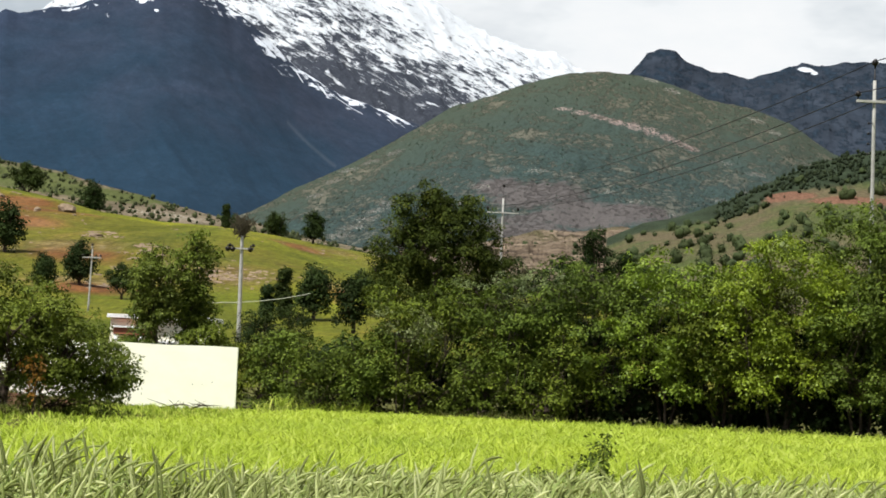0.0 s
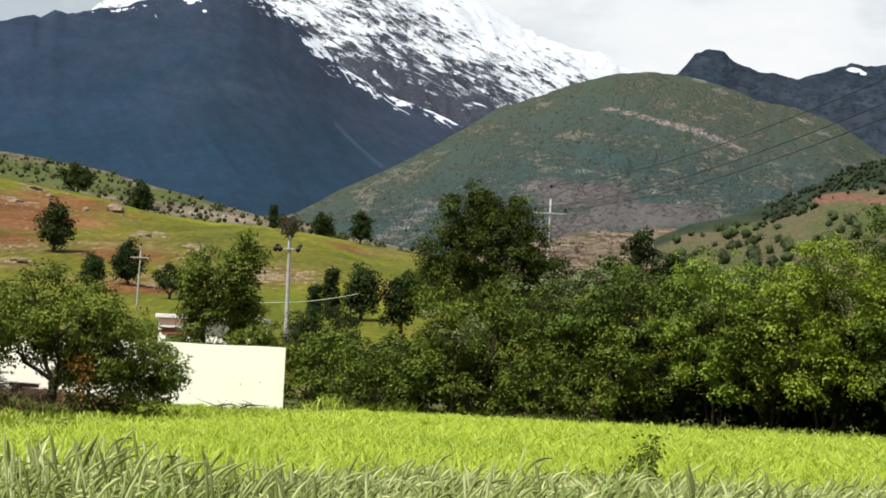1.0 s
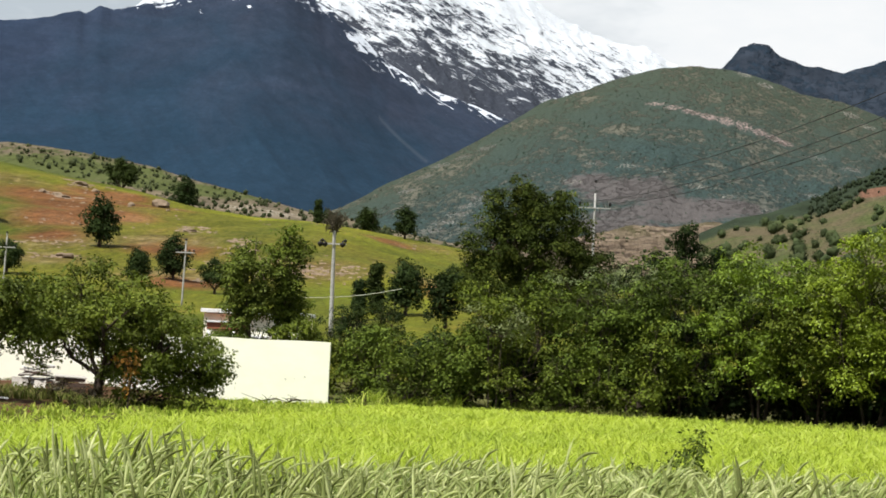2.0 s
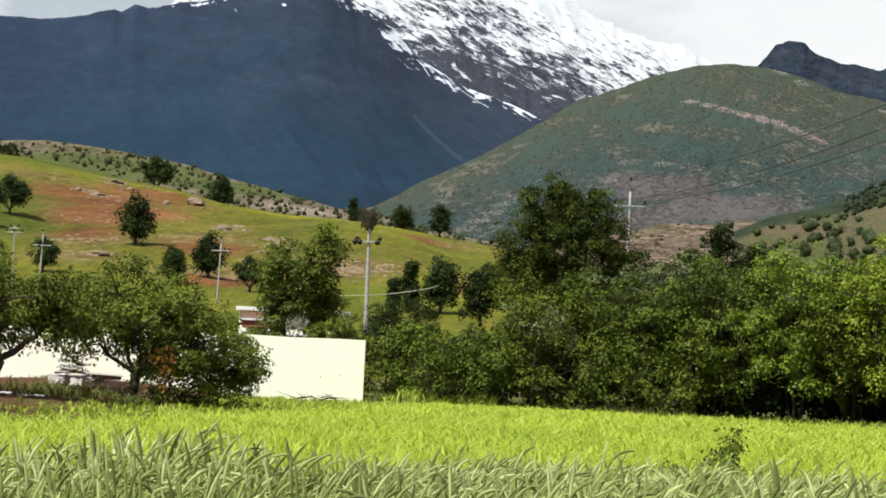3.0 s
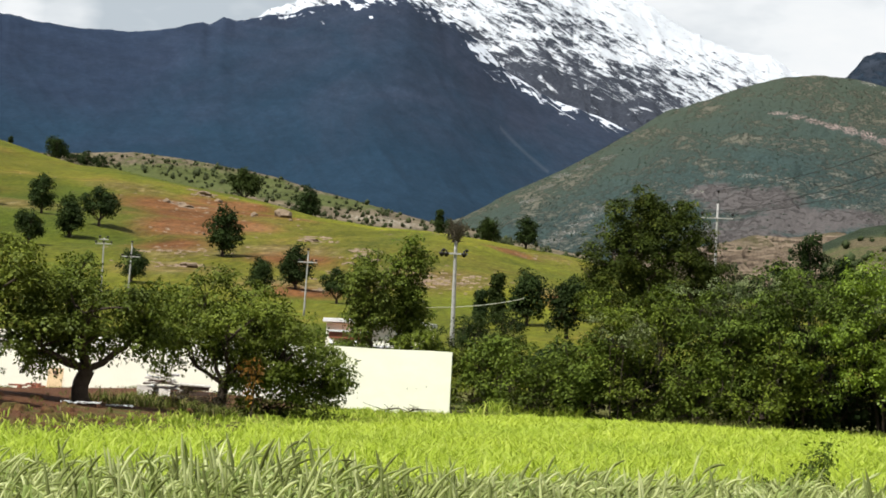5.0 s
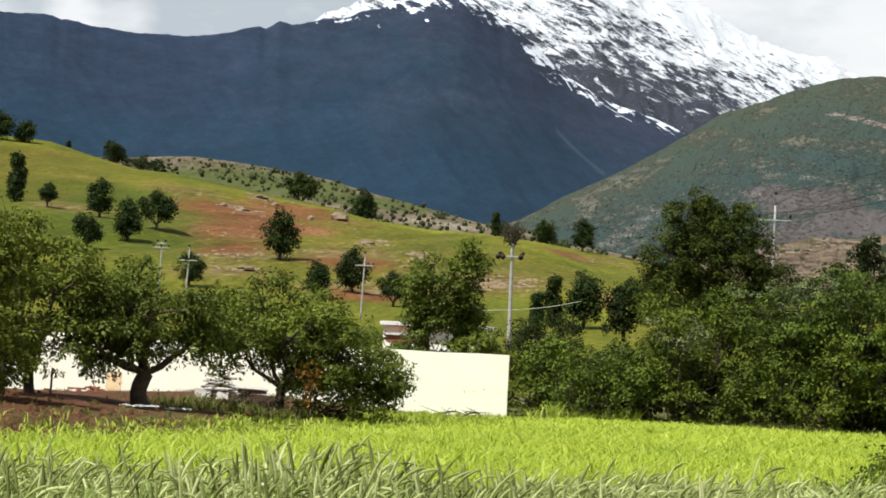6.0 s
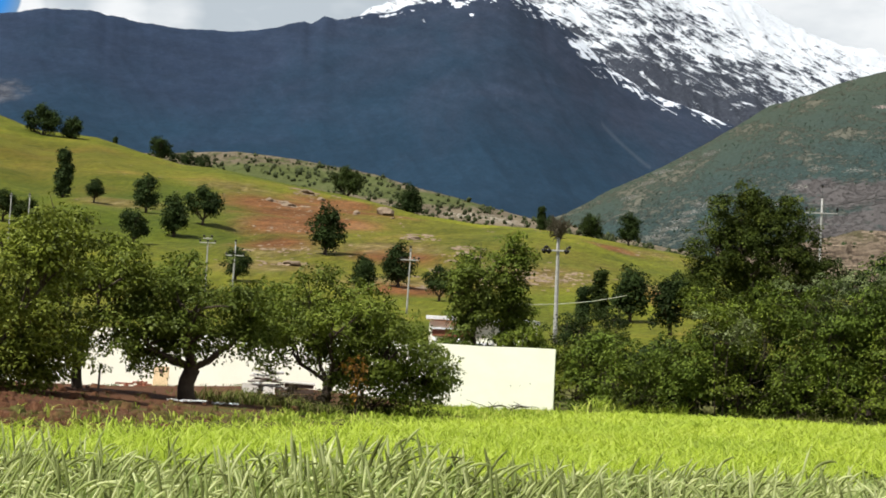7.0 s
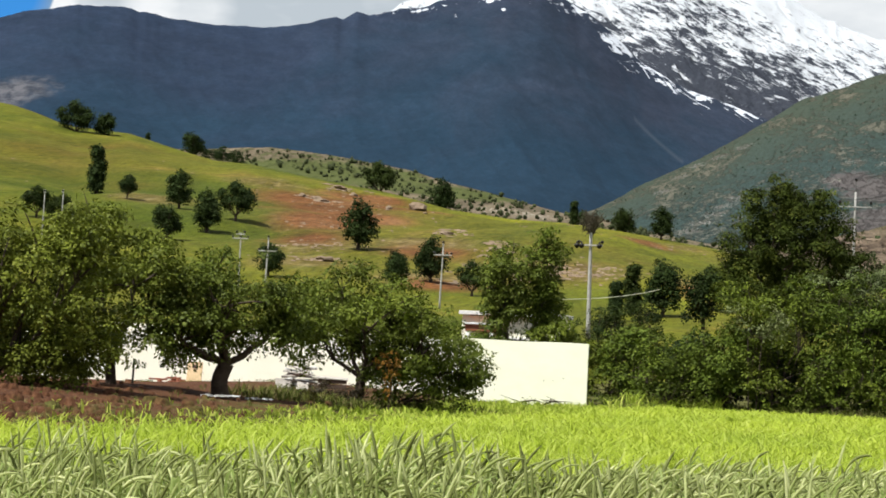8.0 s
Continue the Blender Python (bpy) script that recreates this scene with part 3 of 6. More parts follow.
def dark_mountain():
    s = Shader("hazed_rock_and_scrub", 0.95, 0.05)
    big = s.noise((0.006, 0.0012, 0.005), 5, 0.55, turn=0.5, warp=0.8)
    grain = s.noise((0.07, 0.02, 0.05), 6, 0.7, turn=0.7)
    below, bearing = s.attribute("below"), s.attribute("bearing")
    side = s.add("ShaderNodeMapRange")
    side.inputs["From Min"].default_value, side.inputs["From Max"].default_value = -0.25, -0.15
    s.link(bearing, side.inputs["Value"])
    # blue of haze and cloud shade is put into these rock and scrub colours
    hazed_rock = s.ramp(grain, (0.3, (0.0150, 0.0242, 0.0450)), (0.7, (0.0215, 0.0330, 0.0570)))
    rock = s.mix(side.outputs[0], hazed_rock, s.ramp(grain, (0.3, (0.0172, 0.0246, 0.0415)), (0.7, (0.0268, 0.0352, 0.0545))))
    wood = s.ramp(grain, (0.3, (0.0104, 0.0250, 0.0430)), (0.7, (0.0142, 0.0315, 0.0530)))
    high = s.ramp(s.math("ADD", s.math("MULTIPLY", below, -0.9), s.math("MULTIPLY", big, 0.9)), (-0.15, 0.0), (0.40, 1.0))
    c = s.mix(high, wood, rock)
    mottle = s.noise((0.010, 0.003, 0.014), 7, 0.66, turn=0.6, warp=1.2)
    strata = s.noise((0.004, 0.002, 0.055), 5, 0.6, turn=-0.12, warp=0.5)
    c = s.mix(0.75, c, s.ramp(mottle, (0.28, 0.80), (0.5, 1.0), (0.72, 1.24)), "MULTIPLY")
    c = s.mix(s.math("MULTIPLY", high, 0.28), c, s.mix(1.0, c, s.ramp(strata, (0.35, 0.72), (0.65, 1.35)), "MULTIPLY"))
    fleck = s.noise((0.22, 0.05, 0.16), 4, 0.8, turn=0.5)
    c = s.mix(0.8, c, s.ramp(fleck, (0.32, 0.82), (0.5, 1.0), (0.7, 1.24)), "MULTIPLY")
    # a pale scree run and snow left in the gullies below the crest
    gully = s.noise((0.055, 0.010, 0.012), 5, 0.65, turn=0.75, warp=0.3)
    ledge = s.noise((0.010, 0.004, 0.040), 6, 0.7, turn=0.40, warp=0.3)
    span = s.add("ShaderNodeMapRange")
    span.inputs["From Min"].default_value, span.inputs["From Max"].default_value = -0.212, -0.150
    s.link(bearing, span.inputs["Value"])
    reach = s.math("SUBTRACT", s.math("MULTIPLY", span.outputs[0], 0.132), s.math("MULTIPLY", below, 1.55))
    snow = s.ramp(s.math("ADD", s.math("ADD", s.math("MULTIPLY", gully, 0.6), s.math("MULTIPLY", ledge, 0.5)), reach), (0.665, 0.0), (0.700, 1.0))
    c = s.mix(s.math("MULTIPLY", streak(s, below, bearing, -0.0746, -0.0510, 0.27, 4.3, 0.014), 0.5), c, (0.050, 0.064, 0.082))
    crag = s.ramp(s.math("MULTIPLY", s.spot((-870, 2300, 250), (72, 300, 84), 0.3), s.noise((0.075, 0.020, 0.05), 7, 0.85, turn=0.6)), (0.24, 0.0), (0.46, 1.0))
    c = s.mix(crag, c, s.ramp(grain, (0.40, (0.030, 0.035, 0.046)), (0.58, (0.092, 0.092, 0.102))))
    for run in SNOW_RUNS:
        snow = s.math("MAXIMUM", snow, s.ramp(s.math("MULTIPLY", streak(s, below, bearing, *run), s.math("ADD", ledge, 0.25)), (0.20, 0.0), (0.55, 1.0)))
    s.colour(s.mix(snow, c, (0.60, 0.63, 0.68)))
    s.bump(s.math("ADD", grain, big), 0.25, 6.0)
    return s.mat


def snow_mountain():
    s = Shader("snow_and_hazed_rock", 0.8, 0.1)
    ledge = s.noise((0.026, 0.010, 0.120), 6, 0.70, turn=-0.50, warp=0.7)
    speck = s.noise((0.20, 0.06, 0.26), 5, 0.76, turn=-0.3, warp=0.6)
    patch = s.noise((0.0085, 0.0028, 0.019), 4, 0.62, turn=-0.45, warp=1.2)
    height = s.math("MULTIPLY", s.math("SUBTRACT", 0.34, s.attribute("below")), 0.27)
    height = s.math("ADD", height, s.math("MULTIPLY", s.attribute("bearing"), 0.35))
    mix = s.math("ADD", s.math("ADD", s.math("MULTIPLY", ledge, 0.56), s.math("MULTIPLY", patch, 0.36)), s.math("MULTIPLY", speck, 0.18))
    mask = s.ramp(s.math("ADD", mix, height), (0.508, 0.0), (0.568, 1.0))
    # haze blue put into the rock colour, as on the dark mountain
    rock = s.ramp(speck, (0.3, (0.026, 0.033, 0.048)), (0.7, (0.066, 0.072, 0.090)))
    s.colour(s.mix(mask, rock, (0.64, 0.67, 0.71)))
    s.bump(s.math("ADD", ledge, speck), 0.7, 14.0)
    return s.mat


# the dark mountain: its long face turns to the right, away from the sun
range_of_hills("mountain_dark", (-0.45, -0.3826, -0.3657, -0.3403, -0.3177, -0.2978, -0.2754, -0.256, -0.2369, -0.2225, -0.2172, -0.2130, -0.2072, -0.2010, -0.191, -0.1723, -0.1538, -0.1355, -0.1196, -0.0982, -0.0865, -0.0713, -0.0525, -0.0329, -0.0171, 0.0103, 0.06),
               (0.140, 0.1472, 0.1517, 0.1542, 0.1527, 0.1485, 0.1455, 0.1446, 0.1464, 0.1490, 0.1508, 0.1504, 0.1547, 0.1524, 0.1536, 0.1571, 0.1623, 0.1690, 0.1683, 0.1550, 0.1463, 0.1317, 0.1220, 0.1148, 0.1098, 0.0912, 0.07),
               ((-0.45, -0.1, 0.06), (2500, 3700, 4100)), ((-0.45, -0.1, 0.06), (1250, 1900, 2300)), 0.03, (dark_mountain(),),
               "dark mountain face, haze-blue in colour, with scrub and snow streaks", 320, 150, 0.006, (26, 2.0), 0.12, 1.0, 0.0035, 3)
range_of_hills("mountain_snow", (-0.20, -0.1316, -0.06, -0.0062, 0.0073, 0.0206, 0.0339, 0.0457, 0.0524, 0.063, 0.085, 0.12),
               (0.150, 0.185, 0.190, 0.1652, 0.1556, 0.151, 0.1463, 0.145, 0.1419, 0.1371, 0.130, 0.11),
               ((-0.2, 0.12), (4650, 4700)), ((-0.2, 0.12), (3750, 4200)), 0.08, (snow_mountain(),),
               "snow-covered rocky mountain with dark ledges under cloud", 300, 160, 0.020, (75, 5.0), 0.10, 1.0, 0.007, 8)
# haze and cloud shade are put into the far ridge's blue-grey colours
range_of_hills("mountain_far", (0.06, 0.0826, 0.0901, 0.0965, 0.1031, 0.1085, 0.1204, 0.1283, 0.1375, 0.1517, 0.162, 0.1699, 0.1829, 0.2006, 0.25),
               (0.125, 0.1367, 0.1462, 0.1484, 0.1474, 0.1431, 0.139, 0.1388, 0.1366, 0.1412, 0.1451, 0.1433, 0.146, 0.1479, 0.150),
               ((0, 1), (3900, 3900)), ((0, 1), (3000, 3000)), 0.06, (scrub_slope("hazed_far_scrub", (0.024, 0.031, 0.043), (0.015, 0.024, 0.036), 0.58, 12.0, (((0.55, 0.58, 0.62), 0.1, [((635, 3870, 552), (26, 160, 11)), ((648, 3870, 546), (14, 160, 9))], 0.25),), depth=3.0),),
               "wooded mountain ridge with a rocky knob, haze and shade in its colour", 260, 90, 0.009, (40, 3.0), 0.0, 1.0, 0.004, 14)
# the teal in this hill's soil and scrub colours imitates blue haze
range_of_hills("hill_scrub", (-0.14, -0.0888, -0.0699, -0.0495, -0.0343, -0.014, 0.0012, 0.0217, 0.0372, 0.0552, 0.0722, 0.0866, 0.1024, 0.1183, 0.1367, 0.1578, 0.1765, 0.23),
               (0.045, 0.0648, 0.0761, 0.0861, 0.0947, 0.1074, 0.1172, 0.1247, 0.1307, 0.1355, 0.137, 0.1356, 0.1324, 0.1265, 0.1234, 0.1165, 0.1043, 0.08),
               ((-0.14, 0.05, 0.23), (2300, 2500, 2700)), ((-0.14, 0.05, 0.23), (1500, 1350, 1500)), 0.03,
               (scrub_slope("hazed_scrub_hill", (0.088, 0.092, 0.076), (0.031, 0.048, 0.044), 0.53, 3.4, (
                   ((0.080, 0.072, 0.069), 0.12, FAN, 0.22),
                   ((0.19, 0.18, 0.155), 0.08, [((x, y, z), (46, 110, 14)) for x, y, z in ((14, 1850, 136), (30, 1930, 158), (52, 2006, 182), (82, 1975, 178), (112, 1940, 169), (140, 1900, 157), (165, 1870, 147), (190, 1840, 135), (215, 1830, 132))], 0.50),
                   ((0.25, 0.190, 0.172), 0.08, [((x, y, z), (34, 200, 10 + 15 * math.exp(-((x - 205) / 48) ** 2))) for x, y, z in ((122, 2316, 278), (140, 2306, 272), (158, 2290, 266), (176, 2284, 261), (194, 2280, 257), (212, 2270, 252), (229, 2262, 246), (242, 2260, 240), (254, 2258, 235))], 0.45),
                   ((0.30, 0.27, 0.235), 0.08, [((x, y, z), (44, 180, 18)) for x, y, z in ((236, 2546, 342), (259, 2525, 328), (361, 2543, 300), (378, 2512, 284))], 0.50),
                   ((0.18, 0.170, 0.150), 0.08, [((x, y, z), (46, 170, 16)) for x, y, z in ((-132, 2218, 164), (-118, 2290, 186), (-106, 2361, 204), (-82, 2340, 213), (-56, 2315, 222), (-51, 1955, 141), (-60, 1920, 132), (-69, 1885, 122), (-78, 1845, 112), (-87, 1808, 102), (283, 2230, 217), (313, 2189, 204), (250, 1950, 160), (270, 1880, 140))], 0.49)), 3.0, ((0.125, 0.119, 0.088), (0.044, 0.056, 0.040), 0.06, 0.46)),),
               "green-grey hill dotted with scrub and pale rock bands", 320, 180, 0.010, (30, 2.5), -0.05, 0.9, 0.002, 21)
range_of_hills("hillside_near", (0.075, 0.0919, 0.1074, 0.1305, 0.1408, 0.1535, 0.1664, 0.1844, 0.202, 0.25), (0.060, 0.0678, 0.0711, 0.08, 0.0843, 0.0915, 0.0973, 0.1033, 0.1067, 0.112),
               ((0, 1), (820, 820)), ((0, 1), (360, 360)), 0.02, (wooded_side(),),
               "scrubby hillside with a red earth cutting", 220, 90, 0.006, (40, 2.0), 0.0, 0.9, 0.0008, 27)
range_of_hills("knoll_rocky", (-0.02, 0.0299, 0.0453, 0.0635, 0.0816, 0.0947, 0.1078, 0.14), (0.050, 0.0584, 0.063, 0.0626, 0.066, 0.064, 0.062, 0.052),
               ((0, 1), (1000, 1000)), ((0, 1), (560, 560)), 0.02, (knoll_rock(),),
               "low rocky knoll of pinkish broken stone", 240, 110, 0.014, (110, 6.0), 0.0, 0.8, 0.003, 33)
range_of_hills("hill_middle", (-0.33, -0.2586, -0.2449, -0.223, -0.2011, -0.1794, -0.1577, -0.1363, -0.1176, -0.1016, -0.0886, -0.078, -0.0338, 0.03), (0.084, 0.0874, 0.0879, 0.0859, 0.0831, 0.0798, 0.0739, 0.0694, 0.0648, 0.0609, 0.0606, 0.0571, 0.0497, 0.035),
               ((0, 1), (1050, 1050)), ((0, 1), (640, 640)), 0.03, (scrub_slope("dry_slope", (0.140, 0.112, 0.074), (0.070, 0.075, 0.030), 0.62, 3.0, (((0.072, 0.084, 0.028), 0.1, [((-215, 960, 78), (80, 260, 16)), ((-165, 985, 72), (60, 200, 9))], 0.2), ((0.30, 0.26, 0.20), 0.08, [((-120, 960, 62), (70, 200, 14))], 0.46)), depth=1.0),),
               "dry brown slope dotted with small trees behind the pasture", 260, 80, 0.004, (40, 2.0), 0.0, 0.9, 0.001, 39)

# ---- trees ----
def part(name, me, parent, label="", where=None):
    ob = new(name, me)
    ob.parent = parent
    if where is not None:
        ob.matrix_basis = where
    if label:
        tagged(ob, label)
    return ob


def thing(name, x, y, z, label, category, group="", turn=0.0):
    ob = new(name)
    ob.matrix_basis = pose(x, y, z, 0, 0, turn)
    return tagged(ob, label, category, group)


def tube_arrays(points, radii, sides=6):
    """Points and quads of a tapered tube along points."""
    p = np.array(points, float)
    d = np.gradient(p, axis=0)
    d /= np.linalg.norm(d, axis=1, keepdims=True) + 1e-9
    u = np.empty_like(d)
    side = np.cross(d[0], (1.0, 0, 0) if abs(d[0, 2]) > 0.7 else (0, 0, 1.0))
    for i in range(len(p)):
        side = side - d[i] * (side @ d[i])
        side /= np.linalg.norm(side) + 1e-9
        u[i] = side
    v = np.cross(d, u)
    w = np.linspace(0, 2 * math.pi, sides, endpoint=False)
    ring = p[:, None] + (np.cos(w)[None, :, None] * u[:, None] + np.sin(w)[None, :, None] * v[:, None]) * np.array(radii)[:, None, None]
    n = len(p)
    k = np.arange(n * sides).reshape(n, sides)
    nxt = np.roll(k, -1, 1)
    quads = np.stack([k[:-1], nxt[:-1], nxt[1:], k[1:]], -1).reshape(-1, 4)
    cap = np.stack([k[-1], np.roll(k[-1], -1), np.roll(k[-1], -2), k[-1]], -1)[:0]
    return ring.reshape(-1, 3), np.concatenate([quads, cap]).astype(int)


def joined(pieces):
    cos, faces, base = [], [], 0
    for co, f in pieces:
        cos.append(co)
        faces.append(f + base)
        base += len(co)
    return np.concatenate(cos), np.concatenate(faces)


def mesh_of(name, pieces, mat, flat=True):
    co, f = joined(pieces)
    me = bpy.data.meshes.new(name)
    fill(me, co, f)
    me.materials.append(mat)
    if not flat:
        me.polygons.foreach_set("use_smooth", np.ones(len(f), bool))
    return me


def scatter_forms(forms, which, x, y, z, scale, turn):
    """Places chosen forms: points and quads of all of them."""
    cos, faces, base = [], [], 0
    for k in range(len(forms)):
        sel = np.where(which == k)[0]
        if not len(sel):
            continue
        co, f = forms[k]
        c, s = np.cos(turn[sel]), np.sin(turn[sel])
        px = (co[None, :, 0] * c[:, None] - co[None, :, 1] * s[:, None]) * scale[sel, None] + x[sel, None]
        py = (co[None, :, 0] * s[:, None] + co[None, :, 1] * c[:, None]) * scale[sel, None] + y[sel, None]
        pz = co[None, :, 2] * scale[sel, None] + z[sel, None]
        cos.append(np.stack([px, py, pz], -1).reshape(-1, 3))
        faces.append((f[None] + (np.arange(len(sel)) * len(co))[:, None, None] + base).reshape(-1, f.shape[1]))
        base += len(sel) * len(co)
    return np.concatenate(cos), np.concatenate(faces)


def leaf_cloud(rng, centres, radii, count, size, flat=0.75, droop=0.08, per=11, inner=0.34):
    """Sprays of folded leaves on and in the given clumps: points and quads."""
    centres, radii = np.asarray(centres, float), np.asarray(radii, float)
    share = radii ** 2 / (radii ** 2).sum()
    sprays = max(1, count // per)
    count = sprays * per
    which = rng.choice(len(centres), sprays, p=share)
    way = rng.normal(size=(sprays, 3))
    way /= np.linalg.norm(way, axis=1, keepdims=True)
    under = (way[:, 2] < -0.15) & (rng.random(sprays) < 0.7)
    way[under, 2] *= -1
    depth = rng.random(sprays) ** inner * (1 + 0.13 * rng.normal(size=sprays))
    heart = centres[which] + way * (radii[which] * depth)[:, None] * [1, 1, flat]
    axis = way * 0.65 + [0, 0, 0.65] + 0.30 * rng.normal(size=(sprays, 3))
    axis /= np.linalg.norm(axis, axis=1, keepdims=True)
    u = np.cross(axis, rng.normal(size=(sprays, 3)))
    u /= np.linalg.norm(u, axis=1, keepdims=True) + 1e-9
    v = np.cross(axis, u)
    heart, axis, u, v = (np.repeat(a, per, 0) for a in (heart, axis, u, v))
    w = rng.uniform(0, 2 * math.pi, count)
    r = rng.random(count)[:, None] ** 0.7
    spread = np.repeat(rng.uniform(1.0, 2.4, sprays) * size, per)[:, None]
    out = np.cos(w)[:, None] * u + np.sin(w)[:, None] * v
    at = heart + out * r * spread - axis * (r * r * spread * 0.35) + 0.12 * size * rng.normal(size=(count, 3))
    up = axis + out * r * 0.55 + 0.22 * rng.normal(size=(count, 3))
    up /= np.linalg.norm(up, axis=1, keepdims=True)
    along = out - up * (out * up).sum(1, keepdims=True) + 0.25 * rng.normal(size=(count, 3))
    along /= np.linalg.norm(along, axis=1, keepdims=True) + 1e-9
    along[:, 2] -= droop
    side = np.cross(up, along)
    length = size * (0.65 + 0.7 * rng.random(count))[:, None]
    tip, mid = at + along * length, at + along * length * 0.45
    lift = up * length * 0.10
    left, right = mid + side * length * 0.32 + lift, mid - side * length * 0.32 + lift
    co = np.stack([at, right, tip, left], 1).reshape(-1, 3)
    return co, np.arange(count * 4).reshape(-1, 4)


def grown(seed, lobes, leaves, leaf, mat, tuft, count, girth, fork, stems=1, limbs=5, shoots=0, per=9, inner=0.34):
    """A trunk forking into limbs and boughs, and tufts of leaves over the given lobes (centre and half-sizes), standing at the origin."""
    rng = np.random.default_rng(seed)
    lobes = np.array(lobes, float)
    heart, half = lobes[:, :3], lobes[:, 3:]
    share = half[:, 0] * half[:, 1] + half[:, 0] * half[:, 2] + half[:, 1] * half[:, 2]
    share /= share.sum()

    def over(n, lo, hi, lift):
        k = rng.choice(len(lobes), n, p=share)
        d = rng.normal(size=(n, 3)) + [0, 0, lift]
        d /= np.linalg.norm(d, axis=1, keepdims=True)
        return heart[k] + d * half[k] * (lo + (hi - lo) * rng.random(n) ** 0.42)[:, None]

    cs = over(count, 0.12, 1.0, 0.0)
    rs = tuft * rng.uniform(0.55, 1.3, count)
    if shoots:
        # stray shoots break the outline
        cs = np.concatenate([cs, over(shoots, 1.0, 1.14, 0.5)])
        rs = np.concatenate([rs, tuft * rng.uniform(0.25, 0.5, shoots)])
    cs[:, 2] = np.maximum(cs[:, 2], rs * 0.35)
    wood = []
    steps = np.linspace(0, 1, 7)[:, None]
    for s in range(stems):
        turn = 2 * math.pi * s / stems + rng.uniform(0, 1)
        off = np.array([math.cos(turn), math.sin(turn), 0.0]) * (0.0 if stems == 1 else 0.10 * half[:, 0].max())
        top = np.array(fork, float) + off * 2.2
        base = off + [0, 0, -0.2]
        path = base + (top - base) * steps + rng.normal(size=3) * [1, 1, 0] * girth * 0.25 * np.sin(steps * math.pi)
        wood.append(tube_arrays(path, girth * np.array([1.30, 1.14, 1.06, 1.02, 1.0, 0.96, 0.88]), 8))
        mine = cs[s::stems]
        seats = mine[rng.choice(len(mine), min(limbs, len(mine)), replace=False)]
        for _ in range(5):
            near = np.argmin(((mine[:, None] - seats[None]) ** 2).sum(-1), 1)
            seats = np.array([mine[near == q].mean(0) if (near == q).any() else seats[q] for q in range(len(seats))])
        for q, seat in enumerate(seats):
            out = (seat - top) * [1, 1, 0]
            arc = top + (seat - top) * steps + (out * 0.16 - np.array([0, 0, 0.03 * np.linalg.norm(seat - top)])) * np.sin(steps * math.pi)
            arc[1:-1] += rng.normal(size=(5, 3)) * 0.02 * np.linalg.norm(seat - top)
            wood.append(tube_arrays(arc, np.linspace(girth * 0.50, girth * 0.13, 7), 6))
            group = mine[near == q]
            for c in group[:: max(1, len(group) // 6)]:
                a = arc[rng.integers(3, 7)]
                bough = a + (c - a) * steps[::2] + np.array([0, 0, 0.06 * np.linalg.norm(c - a)]) * np.sin(steps[::2] * math.pi)
                wood.append(tube_arrays(bough, np.linspace(girth * 0.22, girth * 0.04, 4), 4))
    return mesh_of("trunk", wood, BARK, False), mesh_of("crown", [leaf_cloud(rng, cs, rs, leaves, leaf, per=per, inner=inner)], mat)


def mound(seed, h, w, low=0.0):
    """Lobes of a shrub or hedge tree: one body, a skirt and uneven swellings, more of them high up."""
    rng = np.random.default_rng(seed)
    tall = h - low
    out = [(0, 0, low + tall * 0.46, w * 0.46, w * 0.42, tall * 0.46), (0, -0.1 * w, low * 0.7 + tall * 0.20, w * 0.47, w * 0.36, tall * 0.24)]
    for k in range(6):
        turn = rng.uniform(0, 2 * math.pi)
        r = w * rng.uniform(0.15, 0.25)
        out.append((math.cos(turn) * w * 0.30, math.sin(turn) * w * 0.26, min(low + tall * rng.uniform(0.45, 0.92), h - r * 0.8), r, r, r * 0.9))
    return out


def plant(name, meshes, x, y, label, category="tree", group="", turn=0.0, size=1.0, sink=0.0):
    root = thing(name, x, y, float(land_z(x, y)) - sink, label, category, group, turn)
    root.scale = (size, size, size)
    part("trunk", meshes[0], root)
    part("crown", meshes[1], root)
    return root


# orchard trees beside the field
plant("orchard_tree", grown(101, ((1.2, 0, 2.4, 2.0, 2.0, 1.6), (1.95, 0, 4.0, 0.75, 0.9, 1.0), (-0.9, 0, 2.9, 1.7, 1.8, 1.6), (2.3, 0.3, 1.4, 1.1, 1.2, 1.0), (0.3, -0.3, 3.9, 0.7, 0.9, 1.0), (1.2, 0.2, 1.2, 1.6, 1.2, 0.9)), 34000, 0.105, LEAF_ORCHARD, 0.52, 150, 0.16, (0.1, 0, 0.7), 1, 7, 40),
      -19.3, 51.0, "tall green orchard tree with spreading limbs on the earth bank", group="orchard", sink=0.35)
plant("orchard_tree", grown(102, ((-1.7, 0, 1.85, 1.45, 1.6, 1.1), (0.0, 0, 2.65, 1.9, 1.8, 1.25), (1.6, 0.2, 2.45, 1.35, 1.4, 1.05), (-0.7, -0.9, 1.85, 1.4, 1.1, 0.95), (-0.6, 0.2, 3.2, 0.9, 1.0, 0.75), (1.0, 0.8, 1.9, 1.2, 0.8, 0.7)), 28000, 0.10, LEAF_ORCHARD, 0.46, 140, 0.23, (0.02, 0, 0.95), 1, 6, 30),
      -15.25, 58.0, "green orchard tree with a thick dark forked trunk", group="orchard")
